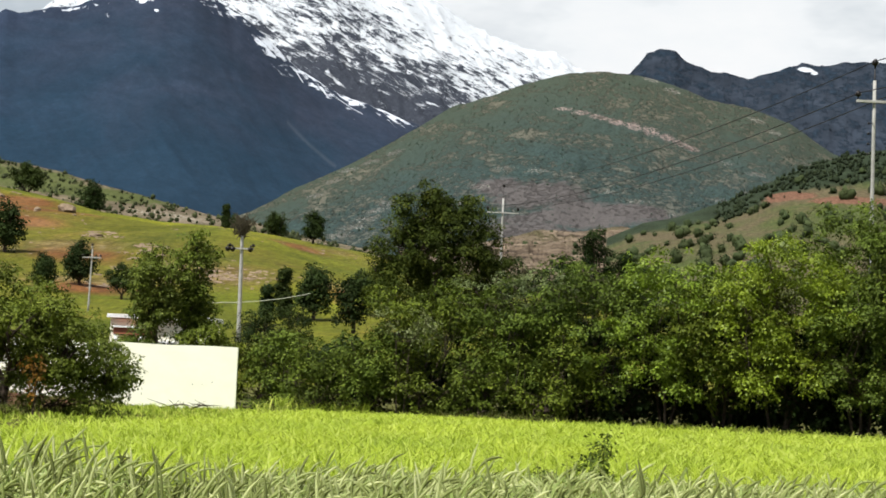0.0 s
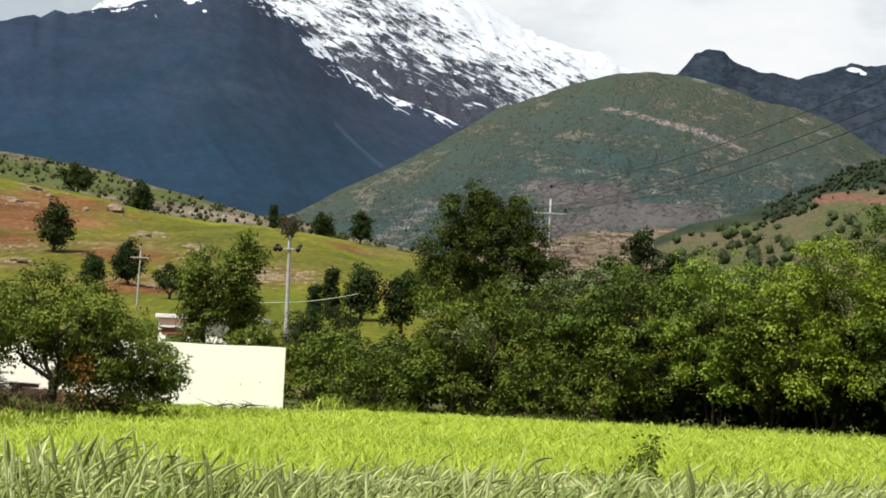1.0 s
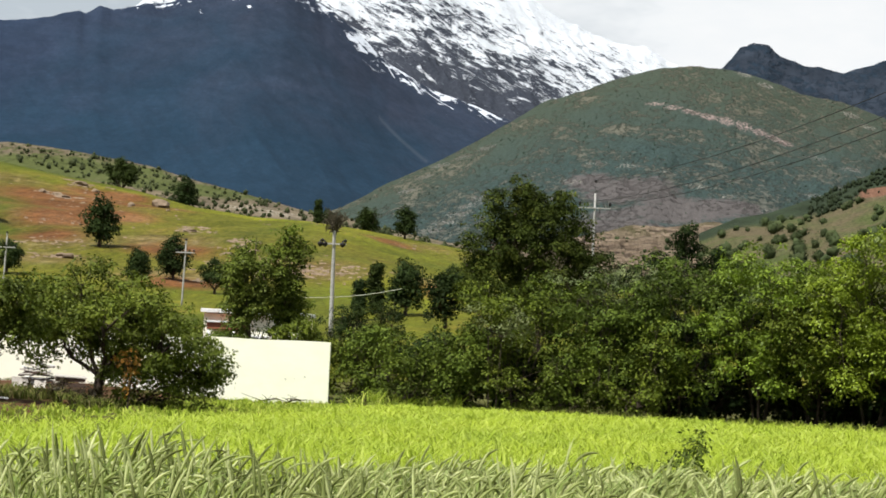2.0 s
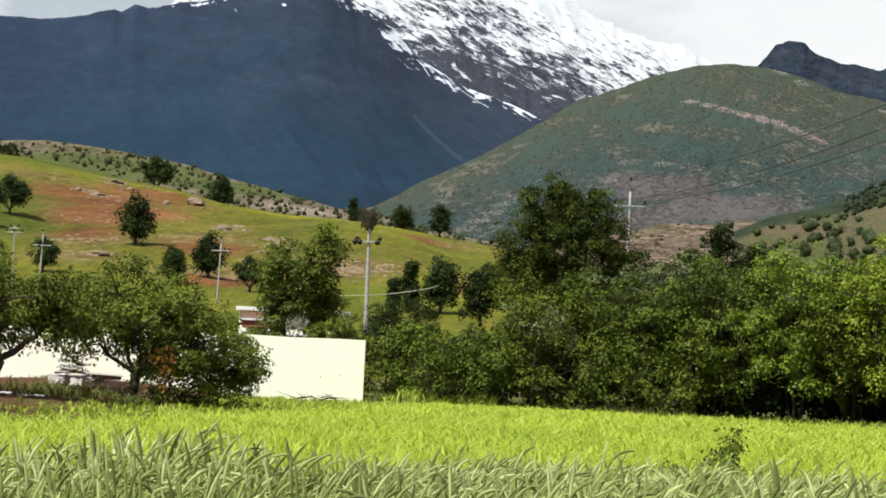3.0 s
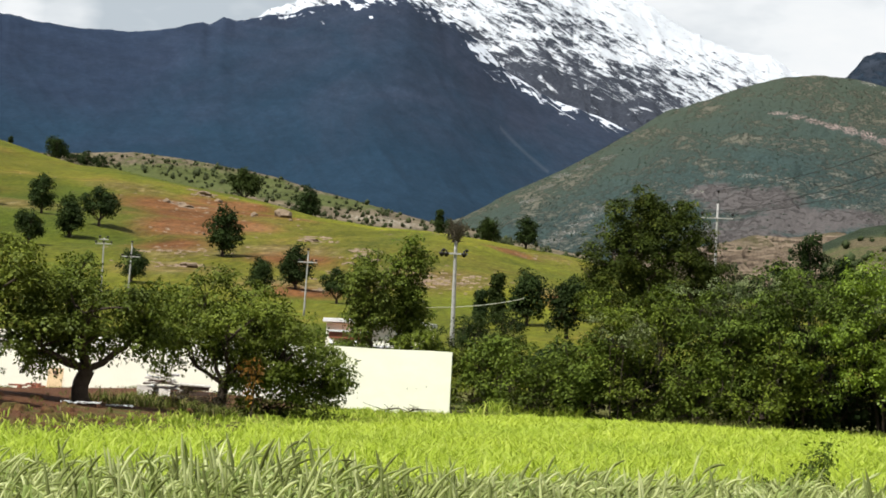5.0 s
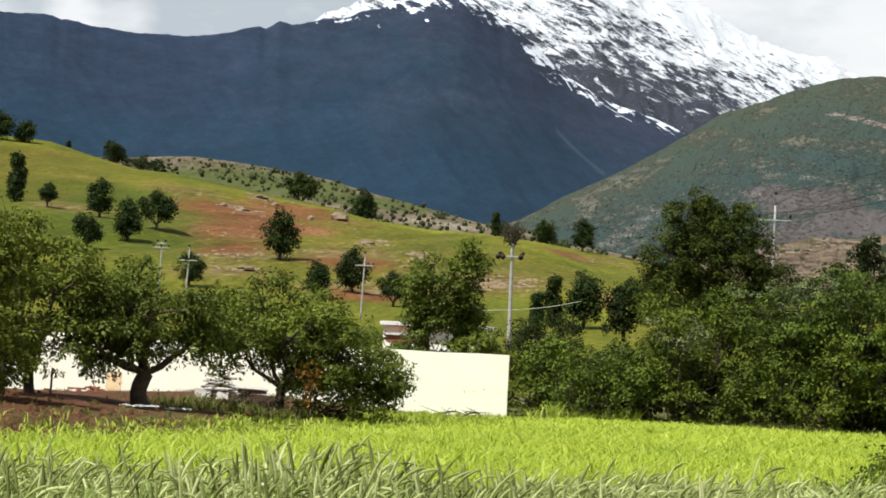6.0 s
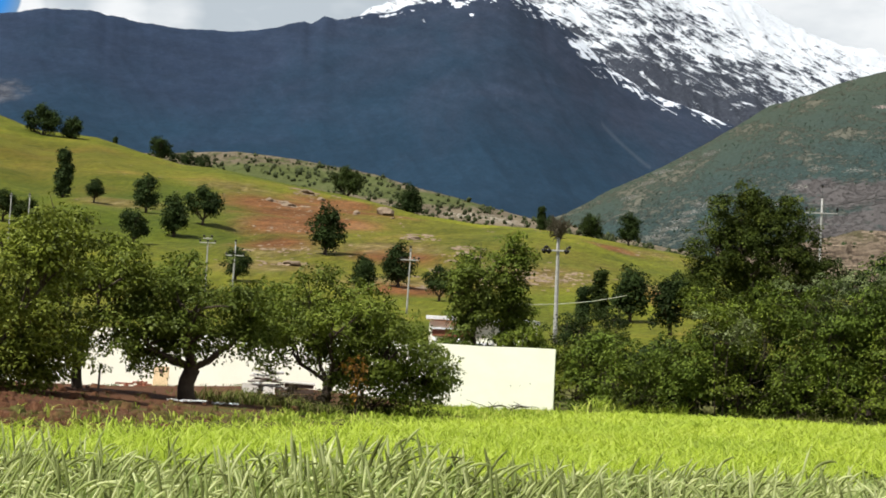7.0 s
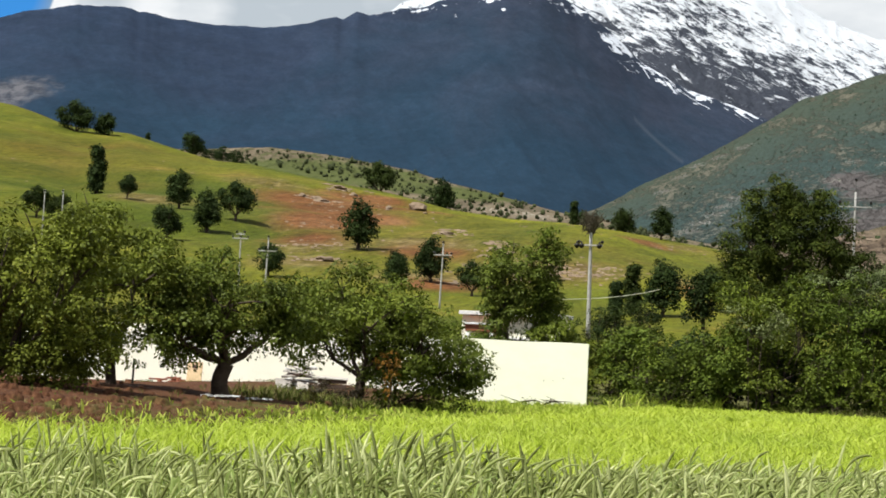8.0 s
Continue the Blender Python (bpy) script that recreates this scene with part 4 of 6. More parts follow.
plant("orchard_tree", grown(103, ((-0.35, 0, 3.4, 0.8, 0.9, 1.0), (0.2, 0, 2.5, 1.9, 1.8, 1.25), (1.75, 0.2, 1.95, 1.45, 1.6, 1.1), (-1.35, 0, 2.1, 1.15, 1.2, 1.0), (-2.0, 0, 1.9, 0.9, 1.0, 0.8), (1.0, 0.2, 3.0, 1.0, 1.2, 0.8), (0.3, 0.7, 1.7, 1.6, 0.9, 0.7)), 27000, 0.102, LEAF_ORCHARD, 0.46, 135, 0.15, (0.1, 0, 0.8), 1, 6, 30),
      -12.75, 64.0, "green orchard tree with a dark leaning trunk before the wall", group="orchard")
plant("orchard_bush", grown(104, ((0.0, 0, 1.3, 1.5, 1.4, 1.3), (1.3, 0, 1.15, 1.1, 1.0, 1.05), (1.7, 0, 1.35, 0.8, 0.8, 0.8)), 14000, 0.102, LEAF_ORCHARD, 0.46, 80, 0.05, (0, 0, 0.3), 3, 4, 20, inner=0.24), -11.3, 64.3, "low green bush with leaves down to the grass", "bush")
plant("orchard_bush", grown(108, mound(108, 2.9, 6.0), 13000, 0.11, LEAF_ORCHARD, 0.42, 90, 0.05, (0, 0, 0.3), 3, 5, 16), -21.2, 54.5, "leafy green thicket on the crown of the earth bank", "bush")
plant("orchard_bush", grown(109, mound(109, 2.1, 3.2, 0.2), 7000, 0.105, LEAF_ORCHARD, 0.40, 60, 0.05, (0, 0, 0.4), 3, 4, 14, inner=0.24), -19.1, 55.6, "leafy green undergrowth beside the earth bank", "bush")
plant("rust_bush", grown(105, ((0, 0, 1.4, 0.35, 0.4, 0.7), (0.15, 0, 0.8, 0.3, 0.3, 0.5)), 200, 0.11, LEAF_RUST, 0.24, 11, 0.025, (0, 0, 0.3), 1, 3, 4), -11.5, 62.4, "thin shoot with rust-coloured leaves", "bush")
plant("orchard_tree", grown(106, ((-0.6, 0, 3.4, 1.9, 1.9, 1.3), (1.2, 0, 3.0, 1.5, 1.6, 1.2), (-0.9, 0, 4.3, 1.0, 1.1, 0.9)), 15000, 0.115, LEAF_ORCHARD, 0.40, 110, 0.14, (0, 0, 1.2), 1, 5, 18), -18.3, 57.5, "green orchard tree behind the earth bank", group="orchard")

for seed, x, y, h, w in ((110, -13.95, 62.6, 0.55, 1.5), (111, -12.95, 63.2, 0.50, 1.2)):
    plant("dry_bush", grown(seed, mound(seed, h, w), 900, 0.07, LEAF_DRY, 0.16, 40, 0.02, (0, 0, 0.15), 4, 4, 16, 7), x, y, "low tangled dark bush before the stacked boards", "bush")

# trees and shrubs behind the wall
for seed, x, y, lobes, leaves, mat, label in (
        (120, -12.3, 95, ((-0.1, 0, 5.0, 1.0, 1.2, 1.9), (-0.4, 0, 3.8, 1.0, 1.1, 1.2), (-1.0, 0, 5.3, 0.6, 0.7, 0.8)), 11000, LEAF_ORCHARD, "slender leafy tree behind the wall"),
        (121, -11.0, 96, ((0.1, 0, 5.4, 0.95, 1.1, 2.2), (0.2, 0, 3.8, 1.05, 1.1, 1.4), (0.3, 0, 6.9, 0.5, 0.5, 0.8)), 12000, LEAF_HEDGE, "slender dark leafy tree behind the wall"),
        (122, -9.6, 92, mound(122, 3.3, 3.4), 7000, LEAF_HEDGE, "green shrub behind the wall"), (123, -7.2, 92, mound(123, 3.4, 3.4), 7000, LEAF_HEDGE, "green shrub at the end of the wall"),
        (124, -6.4, 88.5, mound(124, 3.2, 2.8), 6500, LEAF_HEDGE, "pale green shrub beside the wall"), (125, -9.3, 128, mound(125, 4.2, 4.6), 6000, LEAF_DARK, "dark rounded bush at the foot of the pasture"),
        (126, -11.4, 130, mound(126, 3.6, 3.4), 5000, LEAF_DARK, "dark rounded bush at the foot of the pasture"), (127, -15.6, 93, mound(127, 3.0, 3.0), 5500, LEAF_HEDGE, "green shrub behind the wall"),
        (128, -12.0, 93.5, mound(128, 3.3, 4.4), 7500, LEAF_HEDGE, "dark leafy undergrowth behind the wall")):
    tall = leaves > 10000
    plant("tree" if tall else "shrub", grown(seed, lobes, leaves, 0.13, mat, 0.40, leaves // 110, 0.10 if tall else 0.06, (0, 0, 2.4 if tall else 0.5), 1 if tall else 2, 6, 26), x, y, label, "tree" if tall else "bush")

# the tall hedge along the field: full to the ground on one side, over dark hollows on the other
for seed, x, y, h, w, mat in (
        (140, -4.6, 85.4, 3.0, 3.6, LEAF_HEDGE), (141, -2.6, 85.6, 3.8, 3.8, LEAF_HEDGE), (142, -0.7, 85.6, 5.1, 4.4, LEAF_HEDGE), (143, 1.4, 87.5, 5.3, 4.2, LEAF_HEDGE),
        (144, 3.0, 86.5, 5.8, 4.8, LEAF_HEDGE), (145, 5.9, 85.6, 6.5, 5.6, LEAF_HEDGE), (146, 9.0, 84.0, 7.1, 5.8, LEAF_BRIGHT), (147, 11.1, 83.4, 6.1, 5.2, LEAF_HEDGE),
        (148, 13.0, 81.6, 7.2, 5.8, LEAF_BRIGHT), (149, 16.4, 84.5, 9.0, 5.8, LEAF_HEDGE), (150, 15.8, 79.8, 5.7, 5.2, LEAF_HEDGE), (151, 19.2, 79.5, 7.2, 6.2, LEAF_HEDGE),
        (153, 4.2, 84.6, 3.6, 4.2, LEAF_HEDGE), (154, 23.0, 80.0, 7.2, 6.4, LEAF_HEDGE), (156, 1.3, 85.4, 2.8, 3.4, LEAF_HEDGE), (155, 17.4, 81.5, 8.6, 4.6, LEAF_HEDGE)):
    back = 1.1 if x > 8 else 0.0  # there the crowns lean out over the field
    plant("hedge_tree", grown(seed, [(lx, ly - back, *rest) for lx, ly, *rest in mound(seed, h, w, 0.0 if x < 5 else 0.9 if x < 8 else 1.7)], int((900 if x > 8 else 740) * h * w / 2 + 3000), 0.121, mat, 0.58, int(14 + 2.6 * h * w), 0.06, (0, 0, 0.5 if x < 5 else 1.3), 3, 5, 44, inner=0.26), x, y + back,
          "bright yellow-green hedge tree over the field's edge" if mat is LEAF_BRIGHT else "dense dark green hedge shrub along the field", "tree", "hedge along the field")

# climbers with pale new leaves over the top of the hedge
for seed, x, y, h, w in ((158, 2.0, 86.2, 5.9, 3.0), (159, 3.9, 86.0, 6.1, 2.4), (157, -1.4, 84.6, 4.5, 2.6)):
    plant("climber", grown(seed, ((0, 0, h - 0.5, w * 0.5, 0.8, 0.5), (w * 0.3, -0.3, h - 1.0, w * 0.3, 0.6, 0.6)), 900, 0.10, LEAF_PALE, 0.24, 34, 0.02, (0, 0, h - 1.4), 2, 4, 10), x, y, "climber with pale silvery new leaves over the hedge", "climber")

# an added second row closes the hedge behind; its dark leaves paint the hollows' shade
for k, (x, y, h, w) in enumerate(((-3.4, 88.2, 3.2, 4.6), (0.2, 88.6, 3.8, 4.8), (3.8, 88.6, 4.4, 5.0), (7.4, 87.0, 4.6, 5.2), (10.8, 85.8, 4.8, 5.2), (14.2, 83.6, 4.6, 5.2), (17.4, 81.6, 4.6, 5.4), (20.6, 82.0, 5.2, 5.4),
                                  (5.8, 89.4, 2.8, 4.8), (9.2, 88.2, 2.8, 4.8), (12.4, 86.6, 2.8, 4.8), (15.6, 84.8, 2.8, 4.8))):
    plant("hedge_tree", grown(160 + k, mound(160 + k, h, w), 4200, 0.22, LEAF_DARK, 0.55, 60, 0.07, (0, 0, 0.4), 3, 4), x, y, "added dark-leaved shrub standing in for shade behind the hedge", "tree", "hedge along the field")

# the big dark tree
plant("big_tree", grown(170, ((0, 0, 4.6, 5.3, 5.0, 3.3), (0.2, 0, 7.0, 4.5, 4.4, 2.9), (-1.1, 0, 9.3, 2.5, 2.5, 2.3), (-0.8, 0, 10.9, 1.2, 1.2, 1.4), (2.5, 0, 9.0, 2.2, 2.3, 2.1), (2.3, 0, 10.2, 1.1, 1.0, 1.2), (4.4, -0.3, 3.6, 1.6, 2.0, 2.4), (-3.5, 0, 6.5, 1.9, 2.0, 2.3), (-0.2, -0.5, 2.2, 4.9, 4.2, 2.2), (-2.3, 0, 8.2, 1.5, 1.8, 1.6), (4.3, -0.2, 5.8, 1.4, 2.2, 2.5), (-4.6, 0.2, 4.0, 1.3, 1.8, 2.1), (0.9, 0, 9.7, 1.3, 1.5, 1.1), (0.9, -1.6, 7.0, 2.6, 2.4, 2.4)), 80000, 0.19, LEAF_BIG, 0.85, 360, 0.34, (0, 0, 2.2), 1, 11, 130, inner=0.2),
      -0.5, 170, "large dense dark green tree with a twin rounded top")

# dark trees behind the hedge
for seed, x, y, h, w, low in ((180, 8.0, 190, 6.9, 6.6, 0.8), (181, 12.2, 194, 7.6, 4.6, 0.8), (182, 14.1, 200, 9.9, 3.4, 4.6), (183, 16.6, 204, 8.0, 2.6, 3.0), (184, -7.0, 178, 5.0, 3.4, 0.8), (185, 9.9, 192, 6.6, 5.0, 0.8), (186, 18.4, 205, 6.6, 4.0, 0.8)):
    plant("valley_tree", grown(seed, mound(seed, h, w, low), 4200, 0.24, LEAF_DARK, 0.52, 70, 0.16, (0, 0, low + 0.3), 1, 5, 16), x, y, "dark green tree on the valley floor behind the hedge")

# scattered oaks on the pasture hill: six grown trees, copied
OAKS = [grown(200 + k, [(x * wide, y * wide, z - 0.45 * (wide < 0.9), rx * wide, ry * wide, rz) for x, y, z, rx, ry, rz in lobes], 5600, 0.285, LEAF_OAK, 0.56, 90, 0.20, (0, 0, f * 0.6), 1, 6, 12, 7, 0.24) for k, (f, wide, lobes) in enumerate((
    (1.0, 0.86, ((0, 0, 3.4, 2.5, 2.4, 2.4), (0.9, 0, 4.6, 1.4, 1.4, 1.3), (-1.2, 0, 2.8, 1.5, 1.5, 1.3))),
    (1.0, 0.80, ((0, 0, 3.3, 2.1, 2.1, 2.4), (0.3, 0, 4.9, 1.2, 1.2, 1.1), (1.2, 0, 2.6, 1.1, 1.3, 1.3))),
    (1.2, 0.80, ((-0.6, 0, 3.6, 2.6, 2.4, 1.7), (1.9, 0, 3.5, 1.8, 1.8, 1.5), (0.2, 0, 4.7, 1.7, 1.6, 1.1), (-2.6, 0, 3.2, 1.2, 1.3, 0.9))),
    (0.8, 0.86, ((0, 0, 3.0, 2.2, 2.2, 2.2), (-0.1, 0, 4.6, 1.4, 1.4, 1.3), (0.5, 0, 2.0, 1.7, 1.6, 1.2))),
    (0.6, 0.64, ((0, 0, 2.2, 0.85, 0.9, 1.6), (0.15, 0, 4.0, 0.75, 0.8, 1.4), (-0.1, 0, 5.3, 0.6, 0.6, 0.7))),
    (0.4, 1.0, ((0, 0, 2.4, 4.2, 2.2, 2.3), (-3.2, 0, 2.2, 2.6, 2.0, 2.0), (3.4, 0, 1.9, 2.8, 2.0, 1.8)))))]
CREST_OAKS = (  # x, y, height, grown form
    (-175, 511.7, 8.4, 2), (-168.5, 514.1, 6.0, 0), (-164.1, 537, 2.0, 1), (-149.3, 527.5, 6.2, 0), (-142.6, 533, 5.2, 5), (-95.2, 495.3, 7.4, 2), (-79.3, 488.5, 7.0, 3), (-40.7, 405.5, 4.0, 4), (-39.3, 409, 2.9, 1),
    (-36.1, 472.3, 5.7, 0), (-27.3, 456.3, 6.2, 1))
SLOPE_OAKS = (
    (-113.6, 344.1, 7.2, 4), (-105.3, 334.9, 3.6, 2), (-92.5, 320.3, 5.4, 1), (-79.1, 269, 4.2, 0), (-79.3, 288.6, 5.3, 3), (-78.9, 302.6, 5.2, 2), (-56.3, 279.8, 6.0, 3),
    (-55.9, 229.4, 3.4, 0), (-39.9, 240.2, 4.6, 3), (-41.7, 228.4, 3.6, 1), (-32.6, 222.6, 3.4, 2), (-101.9, 283.8, 4.0, 2), (-15.4, 193.5, 3.2, 4), (-14.6, 203, 4.2, 4), (-11.7, 202.4, 4.7, 1), (-7.6, 213.4, 4.0, 2), (-98.5, 283, 3.6, 0))
for k, (x, y, h, form) in enumerate(CREST_OAKS + SLOPE_OAKS):
    plant("oak_tree", OAKS[form], x, y, "low dark thicket of oak on the crest of the pasture" if form == 5 else "tall narrow dark tree on the pasture hill" if form == 4 else "dark round oak standing alone on the pasture hill", "tree", "oaks on the pasture", (0 if form == 5 else k * 67.0), h / 6.0 * 1.19, 0.18 * h if y > 470 else 0.0)


# ---- scrub on the far slopes ----
def lump_form(seed, faces=1, rough=0.5):
    """The dense heart of a bush, of unit size, sitting on the origin: points and triangles."""
    bm = bmesh.new()
    bmesh.ops.create_icosphere(bm, subdivisions=faces, radius=0.5)
    off = Vector((seed * 7.3, seed * 3.1, seed * 1.7))
    co = np.array([tuple(v.co * (1 + rough * 2 * noise.noise(v.co * 3 + off))) for v in bm.verts])
    f = np.array([[v.index for v in face.verts] for face in bm.faces])
    bm.free()
    return co * [0.86, 0.86, 0.95] + [0, 0, 0.40], f


def scrub_on(name, surface, count, low, high, mat, label, leaves, seed, clump=6.0, thresh=0.48, a_range=(-1, 1), s_range=(0.0, 1.0), faces=1, keep_off=()):
    """Many small bushes standing on a slope, thicker where the noise says so: dense hearts with leaf sprays over them."""
    rng = np.random.default_rng(seed)
    X, Y, Z = SURFACE[surface]
    rows, cols = X.shape
    spots = []
    while len(spots) < count:
        i, j = rng.integers(int(s_range[0] * (rows - 2)), max(1, int(s_range[1] * (rows - 2))) + 1), rng.integers(0, cols - 1)
        u, v = rng.random(2)
        p = np.array([(G[i, j] * (1 - u) + G[i, j + 1] * u) * (1 - v) + (G[i + 1, j] * (1 - u) + G[i + 1, j + 1] * u) * v for G in (X, Y, Z)])
        bearing = p[0] / p[1]
        if not a_range[0] < bearing < a_range[1]:
            continue
        if value_noise(np.array(bearing * 100 * clump / 6), np.array(i / rows * clump), seed) < thresh * rng.uniform(0.5, 1.4):
            continue
        if rng.random() < 0.9 and any((((p - np.array(c)) / np.array(r)) ** 2).sum() < 1 for c, r in keep_off):
            continue
        spots.append(p)
    size = rng.uniform(low, high, count) * rng.uniform(0.6, 1.2, count)
    p = np.array(spots)
    forms = [lump_form(k, faces) for k in range(8)]
    co, f = scatter_forms(forms, rng.integers(0, 8, count), p[:, 0], p[:, 1], p[:, 2], size, rng.uniform(0, 6.3, count))
    hearts = mesh_of(name, [(co, f)], mat, faces < 2)
    tagged(new(name, hearts), label, "scrub", kind="stuff")
    if leaves:
        centres = np.repeat(p + np.stack([0 * size, 0 * size, size * 0.42], -1), 3, 0) + rng.normal(size=(count * 3, 3)) * np.repeat(size, 3)[:, None] * [0.16, 0.16, 0.14]
        sprays = leaf_cloud(rng, centres, np.repeat(size, 3) * 0.46, count * leaves, (low + high) / 2 * 0.16, 0.9, 0.1, 5, 0.2)
        tagged(new(name + "_leaves", mesh_of(name + "_leaves", [sprays], mat)), label, "scrub", kind="stuff")


# blue haze is mixed into the leaf colour of the far bushes
SCRUB_FAR = leaf_material("hazed_scrub_leaf", (0.027, 0.048, 0.040), (0.038, 0.062, 0.050), (0.052, 0.076, 0.056), 0.05, 0.02, 0.05)
# leaf colour lightened in place of the haze over these bushes
SCRUB_MID = leaf_material("hazed_mid_leaf", (0.028, 0.042, 0.018), (0.046, 0.062, 0.027), (0.082, 0.095, 0.042), 0.1, 0.05, 0.05)
SCRUB_DRY = leaf_material("dry_slope_leaf", (0.026, 0.036, 0.017), (0.044, 0.055, 0.026), (0.078, 0.086, 0.040), 0.1, 0.05, 0.05)
SCRUB_WOOD = leaf_material("wood_leaf", (0.014, 0.021, 0.012), (0.024, 0.034, 0.018), (0.045, 0.056, 0.026), 0.1, 0.05, 0.05)
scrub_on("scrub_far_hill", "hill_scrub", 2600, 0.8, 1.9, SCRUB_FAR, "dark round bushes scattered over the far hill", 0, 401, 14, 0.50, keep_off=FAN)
scrub_on("scrub_dry_slope", "hill_middle", 860, 0.9, 2.8, SCRUB_DRY, "small dark grey-green trees on the dry slope", 64, 402, 12, 0.30, s_range=(0.66, 0.99))
scrub_on("scrub_hillside", "hillside_near", 170, 1.8, 4.2, SCRUB_MID, "dark round bushes on the near hillside", 130, 403, 12, 0.35, s_range=(0.3, 0.9), faces=2, keep_off=RED_EARTH)
scrub_on("scrub_wood", "hillside_near", 800, 0.8, 2.3, SCRUB_WOOD, "dense dark scrub wood over the red cutting", 50, 404, 12, 0.1, a_range=(0.125, 1), s_range=(0.84, 1.0), faces=1, keep_off=RED_EARTH)
scrub_on("scrub_knoll", "knoll_rocky", 110, 1.0, 3.0, SCRUB_MID, "dark bushes on the rocky knoll", 50, 405, 12, 0.5, faces=2)

# ---- wall, house, poles ----
def block(name, size, mat, where, parent, label="", bevel=0.01):
    bm = bmesh.new()
    bmesh.ops.create_cube(bm, size=1.0, matrix=Matrix.Diagonal((*size, 1)))
    if bevel:
        bmesh.ops.bevel(bm, geom=bm.edges[:], offset=bevel, segments=1, affect="EDGES")
    me = bpy.data.meshes.new(name)
    bm.to_mesh(me)
    bm.free()
    me.materials.append(mat)
    return part(name, me, parent, label, where)


def rod(name, points, radii, mat, parent=None, sides=8, label="", closed=True):
    co, f = tube_arrays(points, radii, sides)
    me = bpy.data.meshes.new(name)
    bm = bmesh.new()
    vs = [bm.verts.new(c) for c in co]
    for q in f:
        bm.faces.new([vs[i] for i in q])
    if closed:
        bm.faces.new(vs[:sides][::-1])
        bm.faces.new(vs[-sides:])
    for face in bm.faces:
        face.smooth = True
    bm.to_mesh(me)
    bm.free()
    me.materials.append(mat)
    return part(name, me, parent, label)


def perimeter_wall():
    w = thing("perimeter_wall", -7.9, 86.0, -0.75, "plain cream plastered yard wall standing behind the field", "wall", turn=180.0)
    bm = bmesh.new()
    length, high, thick = 24.0, 2.53, 0.25
    xs = np.linspace(0, length, 60)
    rows = np.linspace(0, high, 9)
    rng = np.random.default_rng(5)
    grid = [[bm.verts.new((x, 0.002 * rng.normal() * (0 < j < 8), z + (0.012 * math.sin(x * 1.7) if j == 8 else 0))) for j, z in enumerate(rows)] for x in xs]
    back = [[bm.verts.new((x, -thick, z + (0.012 * math.sin(x * 1.7) if j == 8 else 0))) for j, z in enumerate(rows)] for x in xs]
    for i in range(len(xs) - 1):
        for j in range(8):
            bm.faces.new((grid[i][j], grid[i][j + 1], grid[i + 1][j + 1], grid[i + 1][j]))
            bm.faces.new((back[i][j], back[i + 1][j], back[i + 1][j + 1], back[i][j + 1]))
        bm.faces.new((grid[i][8], back[i][8], back[i + 1][8], grid[i + 1][8]))
    for i in (0, len(xs) - 1):
        for j in range(8):
            bm.faces.new((grid[i][j], back[i][j], back[i][j + 1], grid[i][j + 1]))
    bmesh.ops.recalc_face_normals(bm, faces=bm.faces[:])
    me = bpy.data.meshes.new("wall_face")
    bm.to_mesh(me)
    bm.free()
    me.materials.append(PLASTER)
    part("wall_face", me, w)
    for x, z, sx, sz in ((0.95, 1.12, 0.05, 0.04), (1.72, 1.0, 0.03, 0.07), (1.35, 1.02, 0.06, 0.012), (5.2, 0.6, 0.05, 0.06)):
        block("chipped_patch", (sx, 0.012, sz), CONCRETE, pose(x, 0.006, z), w, "grey chip in the plaster", 0)


perimeter_wall()


def ground_at(x, y):
    return float(land_z(x, y))


def utility_pole(x, y, top_z, girth, arms, label, lean=(0.0, 0.0), spike=0.0, spools=0):
    z0 = ground_at(x, y)
    high = top_z - z0
    root = thing("utility_pole", x, y, z0, label, "utility pole")
    steps = np.linspace(0, 1, 7)[:, None]
    line = np.array([0, 0, -0.3]) + np.array([lean[0], lean[1], high + 0.3]) * steps
    rod("pole", line, np.linspace(girth, girth * 0.62, 7), CONCRETE, root, 8)
    for drop, width, pins, tall in arms:
        zc = high - drop
        off = Vector((lean[0], lean[1], 0)) * (zc / high)
        block("crossarm", (width, 0.10, 0.11), CONCRETE, Matrix.Translation(off + Vector((0, -girth, zc))), root)
        for k in range(pins):
            px = (k / (pins - 1) - 0.5) * (width - 0.14) if pins > 1 else 0.0
            base = off + Vector((px, -girth, zc + 0.05))
            rod("insulator", [base, base + Vector((0, 0, tall * 0.35)), base + Vector((0, 0, tall * 0.4)), base + Vector((0, 0, tall * 0.75)), base + Vector((0, 0, tall))], (0.03, 0.035, 0.125, 0.13, 0.06), CERAMIC, root, 8)
    if spike:
        tip = Vector((lean[0], lean[1], high))
        rod("spike", [tip - Vector((0, 0, 0.4)), tip, tip + Vector((0, 0, spike))], (0.035, 0.03, 0.022), DARK_IRON, root, 6, "dark iron rod")
        rod("insulator", [tip + Vector((0, 0, spike + d)) for d in (-0.12, 0.0, 0.02, 0.16, 0.26)], (0.03, 0.05, 0.13, 0.13, 0.05), CERAMIC, root, 8)
    for k in range(spools):
        at = Vector((lean[0] * 0.8 - girth * 1.0, 0, high - 1.75 - 0.42 * k))
        rod("spool", [at + Vector((-d, 0, 0)) for d in (0.0, 0.08, 0.09, 0.15)], (0.02, 0.025, 0.055, 0.055), CERAMIC, root, 7)
    return root, high


utility_pole(-32.3, 200, 10.72, 0.10, ((1.05, 1.75, 2, 0.22), (0.05, 0.22, 1, 0.24)), "grey concrete utility pole with crossarm below the pasture", (0.12, 0))
utility_pole(-52.7, 215, 11.34, 0.11, ((1.35, 1.9, 3, 0.2), (0.05, 0.22, 1, 0.24)), "grey concrete utility pole with crossarm behind the orchard", (0.15, 0))
